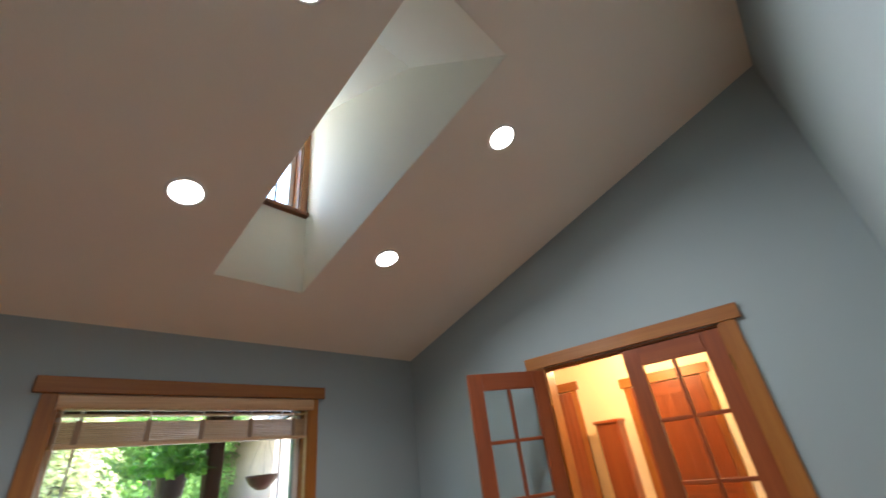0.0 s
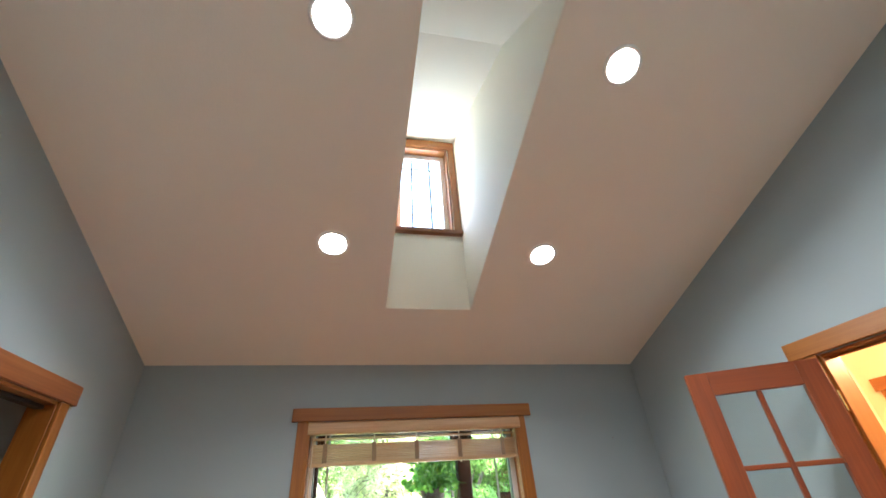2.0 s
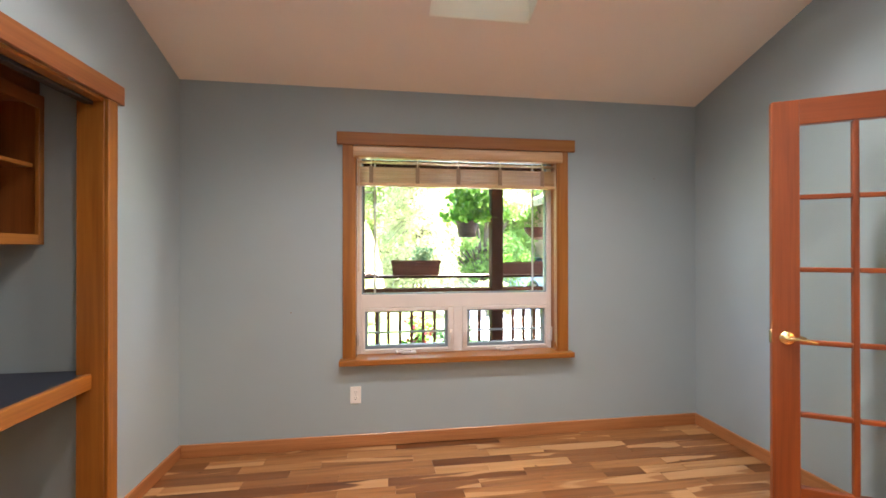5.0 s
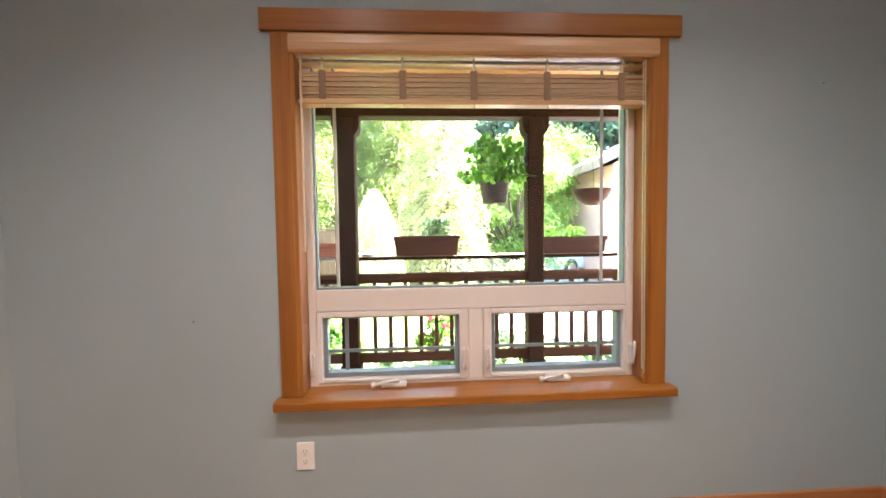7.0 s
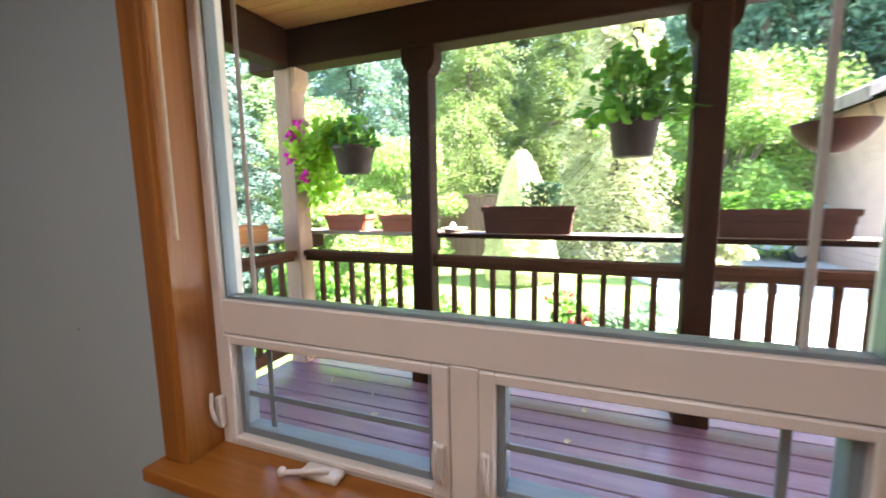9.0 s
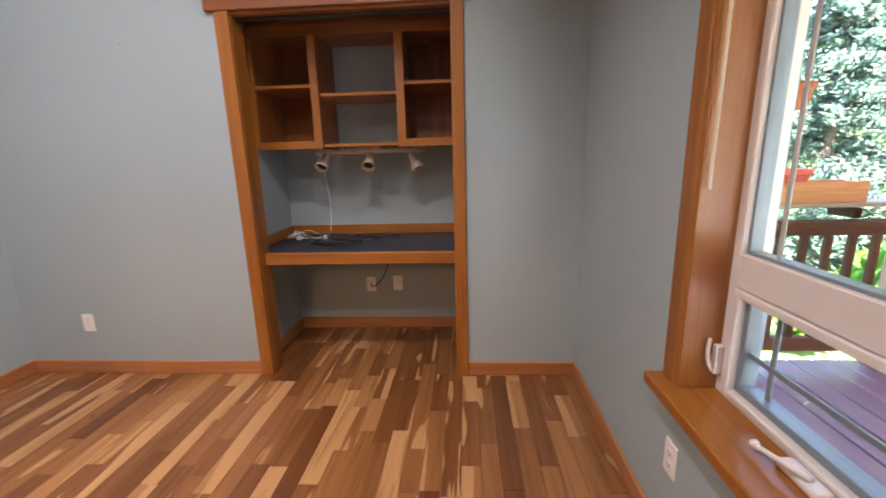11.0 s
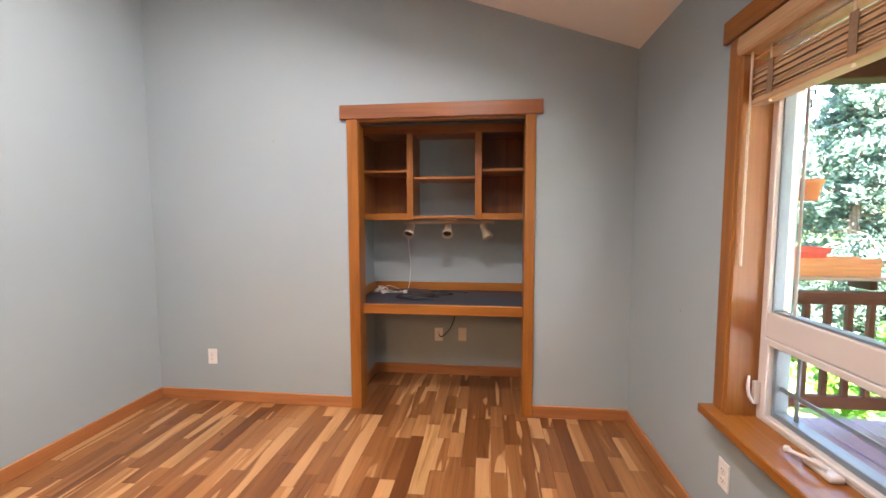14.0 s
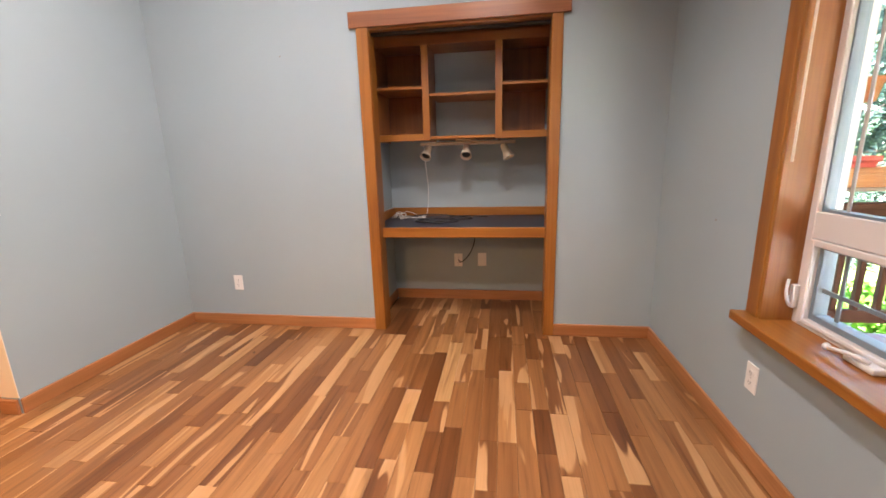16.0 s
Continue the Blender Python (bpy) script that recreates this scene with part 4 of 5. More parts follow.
outlet((XW, 0.292, 0.350), -90, "white wall outlet on the blue wall under the window")
outlet((-0.030, YC, 0.340), 0, "white wall outlet on the blue wall near the floor")
outlet((-1.658, KY, 0.355), 0, "white wall outlet under the closet desk")
outlet((-1.866, KY, 0.362), 0, "beige phone jack box under the closet desk", "jack")
outlet((XB, 0.300, 1.075), 90, "white light switch beside the opening", "switch")


# small leftover wall anchors
for at, rot in (((XW, 2.511, 1.876), 90), ((XW, -0.131, 0.918), 90), ((-0.566, YC, 1.922), 0)):
    a = thing("wall_anchor", at, "tiny leftover wall anchor in the blue wall", "wall anchor")
    a.rotation_euler = (0, 0, radians(rot))
    part("head", lathe([(0, 0.002), (0.003, 0.0015), (0.0045, 0)], 10, None, (0, 0, 0), Matrix.Rotation(radians(-90 if rot == 0 else 90), 4, "X")), M_TAPE, a, "", True)

# ---- porch ----
DZ = 0.02
PXF = -4.83        # line of the posts
PYL = -0.87        # porch end


def post(y, x=PXF, h=0.07, top=2.205, corner=False):
    p = thing("porch_post", (x, y, DZ), "square porch corner post coloured pale for sunlight" if corner else "dark stained square porch post with a notched bracket top", "post", "porch posts")
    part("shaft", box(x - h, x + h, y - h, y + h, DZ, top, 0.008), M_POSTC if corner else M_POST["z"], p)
    if not corner:
        k = h + 0.014
        bm = bmesh.new()
        for u in ((x - k, x - h - 0.0005, y - k, y + k), (x + h + 0.0005, x + k, y - k, y + k), (x - h, x + h, y - k, y - h - 0.0005), (x - h, x + h, y + h + 0.0005, y + k)):
            box(*u, DZ, DZ + 0.115, 0.003, bm)
        part("base_trim", bm, M_POST["z"], p)
    for s in ((1,) if corner else (-1, 1)):
        pr = [(y + s * h, top), (y + s * (h + 0.042), top), (y + s * (h + 0.042), top - 0.075), (y + s * (h + 0.030), top - 0.115), (y + s * (h + 0.010), top - 0.140), (y + s * h, top - 0.150)]
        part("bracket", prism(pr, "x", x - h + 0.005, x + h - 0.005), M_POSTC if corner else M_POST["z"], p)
    return p


post(0.190)
post(1.775)
post(3.36)
post(PYL, PXF, 0.075, 2.205, True)
bw = thing("porch_beam", (PXF, 1.5, 2.2), "dark stained porch roof beam", "beam", "", "structure")
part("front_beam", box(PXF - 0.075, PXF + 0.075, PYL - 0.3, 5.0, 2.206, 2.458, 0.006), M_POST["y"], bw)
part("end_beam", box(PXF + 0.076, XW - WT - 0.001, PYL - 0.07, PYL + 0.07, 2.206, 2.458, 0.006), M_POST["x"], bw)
# roof over the porch with board soffit
soff = thing("porch_ceiling", (-4.0, 1.5, 2.46), "golden brown tongue and groove porch ceiling", "ceiling", "", "structure")
bm = bmesh.new()
n = 18
x0 = -5.05
for i in range(n):
    a = x0 + i * 0.103
    box(a + 0.002, min(a + 0.103, XW - WT - 0.001) - 0.002, PYL - 0.45, 5.0, 2.460, 2.475, 0.004, bm)
part("soffit_board", bm, M_SOFFIT, soff)
structure("roof_porch", box(-5.17, XW - WT - 0.001, PYL - 0.5, 5.05, 2.4755, 2.60), M_ROOF, "shingled porch roof", "roof")


def railing(name, a, b, label):
    """Rail between two points, along y or x."""
    r = thing(name, (0.5 * (a[0] + b[0]), 0.5 * (a[1] + b[1]), DZ), label, "railing", "porch railings")
    along_y = abs(a[0] - b[0]) < 1e-6
    lo, hi = (a[1], b[1]) if along_y else (a[0], b[0])
    c = a[0] if along_y else a[1]
    ax = "y" if along_y else "x"

    def bar(half, z0, z1, bev=0.004):
        return box(c - half, c + half, lo, hi, z0, z1, bev) if along_y else box(lo, hi, c - half, c + half, z0, z1, bev)

    part("top_rail", bar(0.045, 0.862, 0.902), M_RAIL[ax], r)
    part("under_rail", bar(0.020, 0.822, 0.8615), M_RAIL[ax], r)
    part("bottom_rail", bar(0.022, 0.140, 0.222), M_RAIL[ax], r)
    k = int((hi - lo) / 0.134)
    step = (hi - lo) / (k + 1)
    for i in range(k):
        u = lo + step * (i + 1)
        bx = box(c - 0.017, c + 0.017, u - 0.017, u + 0.017, 0.2225, 0.8215, 0.003) if along_y else box(u - 0.017, u + 0.017, c - 0.017, c + 0.017, 0.2225, 0.8215, 0.003)
        part("baluster", bx, M_RAIL["z"], r)
    return r


railing("porch_railing", (PXF, PYL + 0.076), (PXF, 0.119), "dark stained porch railing with square balusters")
railing("porch_railing", (PXF, 0.261), (PXF, 1.704), "dark stained porch railing with square balusters")
railing("porch_railing", (PXF, 1.846), (PXF, 3.289), "dark stained porch railing with square balusters")
railing("porch_railing", (PXF + 0.076, PYL), (XW - WT - 0.002, PYL), "dark stained porch end railing with square balusters")

# plant shelf above the rail
M_SHELF = wood("weathered shelf board", "y", (0.28, 0.19, 0.145), (0.37, 0.265, 0.20), (0.45, 0.34, 0.265), rough=0.6, coat=0)
sh = thing("plant_shelf", (PXF - 0.16, 1.5, 1.016), "weathered board shelf for planters along the porch posts", "shelf")
part("board", box(PXF - 0.265, PXF - 0.0715, PYL - 0.1, 3.4, 1.016, 1.042, 0.004), M_SHELF, sh)
part("front_strip", box(PXF - 0.0712, PXF - 0.045, 0.2605, 1.7045, 1.012, 1.040, 0.003), M_POST["y"], sh)
part("front_strip", box(PXF - 0.0712, PXF - 0.045, 1.8455, 3.289, 1.012, 1.040, 0.003), M_POST["y"], sh)
M_SHELFX = wood("weathered end shelf", "x", (0.28, 0.19, 0.145), (0.37, 0.265, 0.20), (0.45, 0.34, 0.265), rough=0.6, coat=0)
sh2 = thing("plant_shelf", (-4.0, PYL - 0.16, 0.95), "weathered board shelf along the porch end rail", "shelf")
part("board", box(PXF - 0.07, XW - WT - 0.01, PYL - 0.27, PYL - 0.078, 0.962, 0.986, 0.004), M_SHELFX, sh2)
for x in (-4.55, -3.6):
    part("bracket", box(x - 0.02, x + 0.02, PYL - 0.22, PYL - 0.046, 0.905, 0.9615, 0.003), M_POST["x"], sh2)
sb = [(PXF - 0.2, y) for y in (-0.84, 0.190, 1.775)]
for x, y in sb:
    part("bracket", box(x - 0.04, PXF - 0.0755, y - 0.02, y + 0.02, 0.9025, 1.0155, 0.003), M_POST["x"], sh)

# deck boards are laid at the end; joists close it underneath
dk = thing("deck", (-4.1, 1.5, 0), "red brown stained deck boards with dark gaps", "deck", "", "structure")
part("deck_frame", box(-4.905, XW - WT - 0.002, PYL - 0.12, 5.0, -0.28, -0.02, 0.004), M_POST["y"], dk)

# ---- plants ----


def leaf_cloud(points, sizes, rng, aspect=0.6, up=0.0, face=None):
    """Small pointed blades, each its own island, turned at random or leaning towards the light."""
    n = len(points)
    p = np.asarray(points, dtype=float)
    u = rng.normal(size=(n, 3))
    u[:, 2] *= 1 - up
    u /= np.linalg.norm(u, axis=1)[:, None]
    lean = rng.normal(size=(n, 3)) if face is None else 0.45 * rng.normal(size=(n, 3)) + np.array(face)
    v = np.cross(u, lean)
    v /= np.linalg.norm(v, axis=1)[:, None] + 1e-9
    w = np.cross(u, v)
    if face is not None:
        u = np.cross(v, lean)
        u /= np.linalg.norm(u, axis=1)[:, None] + 1e-9
    s = np.asarray(sizes)[:, None]
    a, b = p - u * s, p + u * s
    c = p + v * s * aspect + w * s * 0.25
    d = p - v * s * aspect + w * s * 0.25
    verts = np.stack([a, c, b, d], axis=1).reshape(-1, 3)
    faces = np.arange(4 * n).reshape(-1, 4)
    return verts, faces


def leaf_obj(name, verts, faces, material, parent=None, label=""):
    o = ORIGIN.get(parent, Vector((0, 0, 0)))
    me = bpy.data.meshes.new(name)
    me.from_pydata((verts - np.array(o)).tolist(), [], faces.tolist())
    me.materials.append(material)
    ob = new(name, me)
    ob.parent = parent
    ORIGIN[ob] = o
    if label:
        ob["label"] = label
    return ob


def round_leaves(points, sizes, rng):
    """Scalloped round leaves with a slight cup, facing mostly up and out."""
    verts, faces = [], []
    k = 8
    for p, s in zip(points, sizes):
        nrm = Vector(rng.normal(size=3) * 0.55) + Vector((0.65, 0, 0.55))
        q = nrm.to_track_quat("Z", "Y")
        base = len(verts)
        verts.append(tuple(Vector(p) + q @ Vector((0, 0, -0.18 * s))))
        for i in range(k):
            a = 2 * math.pi * i / k
            r = s * (1.0 if i % 2 else 0.88) * (0.45 if i == 0 else 1)
            verts.append(tuple(Vector(p) + q @ Vector((r * math.cos(a), r * math.sin(a), 0.05 * s))))
        for i in range(k):
            faces.append((base, base + 1 + i, base + 1 + (i + 1) % k))
    return verts, faces


def foliage_part(name, verts, faces, material, parent, label=""):
    o = ORIGIN[parent]
    me = bpy.data.meshes.new(name)
    me.from_pydata([tuple(Vector(v) - o) for v in verts], [], faces)
    me.materials.append(material)
    ob = new(name, me)
    ob.parent = parent
    ORIGIN[ob] = o
    if label:
        ob["label"] = label
    return ob


def hook_curve(x, y, z, s=0.045):
    return smooth_line([(x, y + s * 0.6, z - s * 0.1), (x, y + s * 0.35, z + s * 0.55), (x, y - s * 0.35, z + s * 0.6), (x, y - s * 0.55, z + s * 0.05), (x, y - s * 0.1, z - s * 0.7), (x, y, z - s * 1.6)], 5)


def hanging_basket(y, x, rim, foot, r_top, r_bot, beam, label, mats, seed, spread, count, leaf, droop, crown=0.3, bowl=False):
    rng = np.random.default_rng(seed)
    b = thing("hanging_basket", (x, y, foot), label, "hanging plant", "hanging baskets")
    if bowl:
        prof = [(0, foot), (r_bot, foot + 0.004), (r_top * 0.72, foot + 0.055), (r_top * 0.95, rim - 0.03), (r_top, rim), (r_top - 0.008, rim), (r_top * 0.9, rim - 0.02), (0, rim - 0.02)]
    else:
        prof = [(0, foot), (r_bot, foot), (r_bot + 0.004, foot + 0.01), (r_top - 0.008, rim - 0.03), (r_top, rim - 0.028), (r_top + 0.004, rim), (r_top - 0.006, rim), (r_top - 0.01, rim - 0.03), (0, rim - 0.03)]
    pot = part("pot", lathe(prof, 32, None, (x, y, 0)), mats[0], b, "", False, True)
    part("soil", lathe([(0, rim - 0.012), (r_top * 0.85, rim - 0.018), (r_top * 0.86, rim - 0.026), (0, rim - 0.026)], 24, None, (x, y, 0)), M_SOIL, pot)
    top = beam - 0.115
    hk = part("hook", tube(hook_curve(x, y, top + 0.04), 0.0055, None, 7), M_HOOK, b, "black iron hook", False, True)
    part("hook_screw", tube([(x, y + 0.027, top + 0.036), (x, y + 0.027, beam + 0.002)], 0.004, None, 6), M_HOOK, hk)
    for i in range(3):
        a = 2.1 * i + 0.5
        part("hanger_wire", tube([(x, y, top - 0.03), (x + r_top * math.cos(a), y + r_top * math.sin(a), rim - 0.004)], 0.0018, None, 5), M_HOOK, b)
    if count:
        pts, sz = [], []
        stems = bmesh.new()
        for _ in range(count):
            a, e = rng.uniform(0, 2 * math.pi), rng.uniform(-0.45, 1.0)
            up = max(e, 0.0)
            reach = spread * math.sqrt(1 - 0.82 * up * up) * rng.uniform(0.35, 1.0)
            rise = e * crown * rng.uniform(0.6, 1.0) if e > 0 else e * droop * rng.uniform(0.3, 1.0) * reach / spread
            if e <= 0:
                reach = max(reach, r_top * 1.15)
            q = (x + 0.8 * reach * math.cos(a), y + reach * math.sin(a), rim + 0.03 + rise)
            pts.append(q)
            sz.append(leaf * rng.uniform(0.55, 1.1))
            lift = 0.05 + 0.5 * max(rise, 0.04)
            tube([(x + 0.3 * r_top * math.cos(a), y + 0.3 * r_top * math.sin(a), rim - 0.02), (x + 0.45 * reach * math.cos(a), y + 0.55 * reach * math.sin(a), rim + lift), (q[0], q[1], q[2] - 0.1 * leaf)], 0.0014, stems, 4)
        v, f = round_leaves(pts, sz, rng)
        foliage_part("foliage", v, f, mats[1], b, "round scalloped leaves")
        part("stems", stems, mats[1], b)
    return b


def trailing_vine(b, x, y, rim, seed):
    """Pale shoots that rise out of a basket, arch over towards the porch corner and hang down, with blossoms at their tips."""
    rng = np.random.default_rng(seed)
    pts, sz, tips = [], [], []
    stems = bmesh.new()
    for k in range(26):
        out = rng.uniform(0.18, 0.44)
        top, low = rim + rng.uniform(-0.02, 0.20), rim - rng.uniform(0.02, 0.46)
        dx = rng.uniform(-0.10, 0.14)
        ln = smooth_line([(x, y, rim - 0.02), (x + 0.5 * dx, y - 0.5 * out, top), (x + dx, y - out, 0.5 * (top + low) + 0.06), (x + dx, y - out * rng.uniform(0.62, 1.0), low)], 7)
        tube(ln[:: 3] + [ln[-1]], 0.0022, stems, 5)
        for q in ln[3:]:
            for _ in range(2):
                pts.append(tuple(np.array(q) + rng.normal(size=3) * 0.022))
                sz.append(rng.uniform(0.018, 0.038))
    v, f = round_leaves(pts, sz, rng)
    foliage_part("trailing_foliage", v, f, M_LEAFY, b, "yellow green trailing leaves lit from behind")
    part("trailing_stems", stems, M_LEAFY, b)
    fp = []
    for c in ((x + 0.13, y - 0.43, rim + 0.09), (x + 0.13, y - 0.44, rim - 0.07), (x + 0.13, y - 0.34, rim - 0.21), (x + 0.10, y - 0.36, rim + 0.16)):
        for _ in range(16):
            fp.append(tuple(np.array(c) + rng.normal(size=3) * 0.017))
    v, f = leaf_cloud(fp, rng.uniform(0.020, 0.034, len(fp)), rng, 0.8)
    leaf_obj("blossom", v, f, M_MAGENTA, b, "magenta blossoms")


BX = PXF - 0.03
hanging_basket(1.437, BX, 1.690, 1.487, 0.135, 0.098, 2.206, "dark hanging pot of trailing green geranium leaves", (M_POT, M_LEAF), 3, 0.36, 250, 0.045, 0.22, 0.38)
vine = hanging_basket(-0.360, BX, 1.645, 1.455, 0.150, 0.108, 2.206, "brown hanging pot of yellow green shoots with magenta flowers", (M_POT, M_LEAF), 8, 0.20, 100, 0.038, 0.10, 0.20)
trailing_vine(vine, BX, -0.360, 1.645, 9)
hanging_basket(2.300, BX, 1.605, 1.462, 0.165, 0.05, 2.206, "shallow red brown bowl hanging from the porch beam", (M_TERRA_D, M_LEAF), 5, 0.1, 0, 0.02, 0.1, 0, True)


def trough(x, y, z, length, depth, height, material, label, turn=0, plants=None, seed=0, nplant=60, ph=0.08, name="planter_box"):
    """A tapered trough with a rolled rim and a foot; local x across, y along."""
    t = thing(name, (x, y, z), label, "planter", "planters")
    t.rotation_euler = (0, 0, radians(turn))
    L, D, H = length / 2, depth / 2, height

    def ring(s, zz, bm):
        return [bm.verts.new((sx * D * s, sy * (L - D * (1 - s)), zz)) for sx, sy in ((-1, -1), (1, -1), (1, 1), (-1, 1))]

    bm = bmesh.new()
    rows = [ring(0.78, 0.0, bm), ring(0.79, 0.012, bm), ring(0.86, H * 0.5, bm), ring(0.89, H * 0.52, bm), ring(0.90, H * 0.58, bm), ring(0.88, H * 0.6, bm), ring(0.93, H - 0.034, bm), ring(1.03, H - 0.030, bm), ring(1.05, H, bm), ring(0.95, H, bm), ring(0.90, H - 0.03, bm)]
    bm.faces.new(list(reversed(rows[0])))
    for a, b in zip(rows, rows[1:]):
        for i in range(4):
            bm.faces.new([a[i], a[(i + 1) % 4], b[(i + 1) % 4], b[i]])
    bm.faces.new(rows[-1])
    bmesh.ops.bevel(bm, geom=[e for e in bm.edges if abs(e.verts[0].co.z - e.verts[1].co.z) > 0.005], offset=0.01, segments=2, affect="EDGES")
    part("trough", bm, material, t, "", True)
    so = bmesh.new()
    nx = 10
    rng = np.random.default_rng(seed)
    grid = [[so.verts.new((D * 0.88 * (2 * i / 4 - 1), (L - 0.02) * (2 * j / nx - 1), H - 0.022 + rng.normal() * 0.004)) for i in range(5)] for j in range(nx + 1)]
    for j in range(nx):
        for i in range(4):
            so.faces.new([grid[j][i], grid[j][i + 1], grid[j + 1][i + 1], grid[j + 1][i]])
    part("soil", so, M_SOIL, t, "", True)
    if plants:
        for c0, c1, mt in plants:
            pts = [(rng.uniform(-0.7, 0.7) * D, L * rng.uniform(c0, c1), H + ph * rng.random() ** 0.7) for _ in range(nplant)]
            v, f = leaf_cloud(np.array(pts), rng.uniform(0.012, 0.026, nplant), rng, 0.5, 0.3)
            me = bpy.data.meshes.new("plant")
            me.from_pydata(v.tolist(), [], f.tolist())
            me.materials.append(mt)
            ob = new("plant", me)
            ob.parent = t
            bmx = bmesh.new()
            for q in pts[:: 6]:
                tube([(q[0] * 0.6, q[1], H - 0.02), q], 0.0016, bmx, 5)
            part("stems", bmx, mt, t, "", True)
    return t


SX = PXF - 0.172
trough(SX, 0.845, 1.0425, 0.575, 0.18, 0.172, M_TERRA_D, "red brown plastic trough planter with grey green herbs", 0, [(-0.18, 0.62, M_HERB), (0.05, 0.70, M_HERB)], 11, 170, 0.15)
trough(SX, 2.170, 1.0425, 0.60, 0.18, 0.150, M_TERRA_D, "long red brown trough planter with small seedlings", 0, [(-0.9, -0.5, M_LEAF), (-0.1, 0.45, M_LEAF)], 13, 110, 0.09)
trough(SX, -0.510, 1.0425, 0.36, 0.17, 0.118, M_TERRA, "light terracotta trough planter on the porch shelf", 0, [(-0.8, 0.8, M_LEAF)], 14, 34, 0.11)
trough(SX, -0.050, 1.0425, 0.33, 0.17, 0.118, M_TERRA, "light terracotta trough planter, bare soil", 0, None, 15)
trough(-4.09, PYL - 0.17, 1.0765, 0.46, 0.16, 0.10, M_RED, "bright red trough planter on a wooden box", 90, None, 16)
cbx = thing("cedar_box", (-4.2, PYL - 0.17, 0.9865), "orange cedar plank planter box on the end shelf", "planter", "planters")
for i, (ya, yb) in enumerate(((-0.085, -0.07), (0.07, 0.085))):
    part("side_board", box(-4.62, -3.85, PYL - 0.17 + ya, PYL - 0.17 + yb, 0.9865, 1.106, 0.004), M_CEDARBOX, cbx)
part("lid_board", box(-4.63, -3.84, PYL - 0.262, PYL - 0.078, 1.1065 - 0.045, 1.076, 0.003), M_CEDARBOX, cbx)
for xa in (-4.62, -3.865):
    part("end_board", box(xa, xa + 0.015, PYL - 0.2395, PYL - 0.1005, 0.9865, 1.060, 0.003), M_CEDARBOX, cbx)
hanging_basket(PYL, -4.08, 1.610, 1.480, 0.085, 0.055, 2.206, "small orange pot hanging from the porch end beam", (M_POTTAN, M_LEAF), 6, 0.1, 0, 0.02, 0.1)
dish = thing("plant_saucer", (SX, 0.335, 1.0425), "white glazed saucer on the porch shelf", "saucer")
part("saucer", lathe([(0, 1.0425), (0.055, 1.0425), (0.09, 1.066), (0.094, 1.069), (0.088, 1.069), (0.05, 1.051), (0, 1.051)], 28, None, (SX, 0.335, 0)), M_WHITEDISH, dish, "", False, True)
part("figurine", lathe([(0, 1.0515), (0.022, 1.0515), (0.030, 1.068), (0.018, 1.095), (0.012, 1.105), (0.0, 1.112)], 16, None, (SX, 0.325, 0)), M_WHITEDISH, dish, "small white pebble cone", False, True)

# rain downspout on the porch corner
dsp = thing("downspout", (-4.94, PYL - 0.17, -0.4), "pale blue grey metal downspout at the porch corner", "downspout")
part("pipe", box(-4.975, -4.905, PYL - 0.20, PYL - 0.145, -0.40, 2.30, 0.008), M_DSP, dsp)
for z in (0.4, 1.9):
    part("strap", box(-4.980, -4.900, PYL - 0.204, PYL - 0.0755, z, z + 0.03, 0.003), M_DSP, dsp)
# dry leaves blown onto the deck
rng = np.random.default_rng(77)
for lx, ly in ((-4.57, -0.41), (-4.73, 1.235), (-4.375, 1.16), (-4.48, -0.05), (-4.27, 0.086), (-3.9, 0.62), (-4.1, -0.5)):
    lf = thing("fallen_leaf", (lx, ly, DZ), "dry pale leaf lying on the deck", "leaf", "fallen leaves")
    v, f = round_leaves([(lx, ly, DZ + 0.010)], [rng.uniform(0.016, 0.026)], rng)
    foliage_part("blade", v, f, M_DRYLEAF, lf)

# ---- garden ----
GZ = -0.45
LIGHTWARD = (0.45, 0.55, 0.45)     # leaves turn towards the open, sunny side


def ground():
    """Lawn out to the horizon, finer near the porch, gently uneven."""
    rng = np.random.default_rng(2)
    xs = np.concatenate([np.linspace(-6, -40, 60), np.linspace(-50, -900, 12)])
    ys = np.concatenate([np.linspace(-900, -45, 10), np.linspace(-40, 45, 80), np.linspace(50, 900, 10)])
    bm = bmesh.new()
    g = []
    for x in xs:
        row = []
        for y in ys:
            z = GZ + 0.06 * noise.noise((x * 0.25, y * 0.25, 0)) + 0.015 * noise.noise((x * 1.3, y * 1.3, 3))
            row.append(bm.verts.new((x, y, z)))
        g.append(row)
    for i in range(len(xs) - 1):
        for j in range(len(ys) - 1):
            bm.faces.new([g[i][j], g[i + 1][j], g[i + 1][j + 1], g[i][j + 1]])
    near = box(-6.0, 40, -60, 60, GZ - 0.5, GZ - 0.01)
    merge(bm, near)
    ob = structure("ground", bm, M_LAWN, "sunlit garden lawn", "ground")
    return ob


ground()
bm = prism([(-7.6, 2.7), (-8.2, 1.9), (-10.5, 2.3), (-13.5, 1.2), (-17.0, -1.0), (-20, -1.5), (-30, 4), (-30, 16), (-6.3, 16), (-6.3, 3.3)], "z", GZ - 0.2, GZ + 0.055)
structure("road_drive", bm, M_CONC, "pale sunlit concrete driveway", "road")


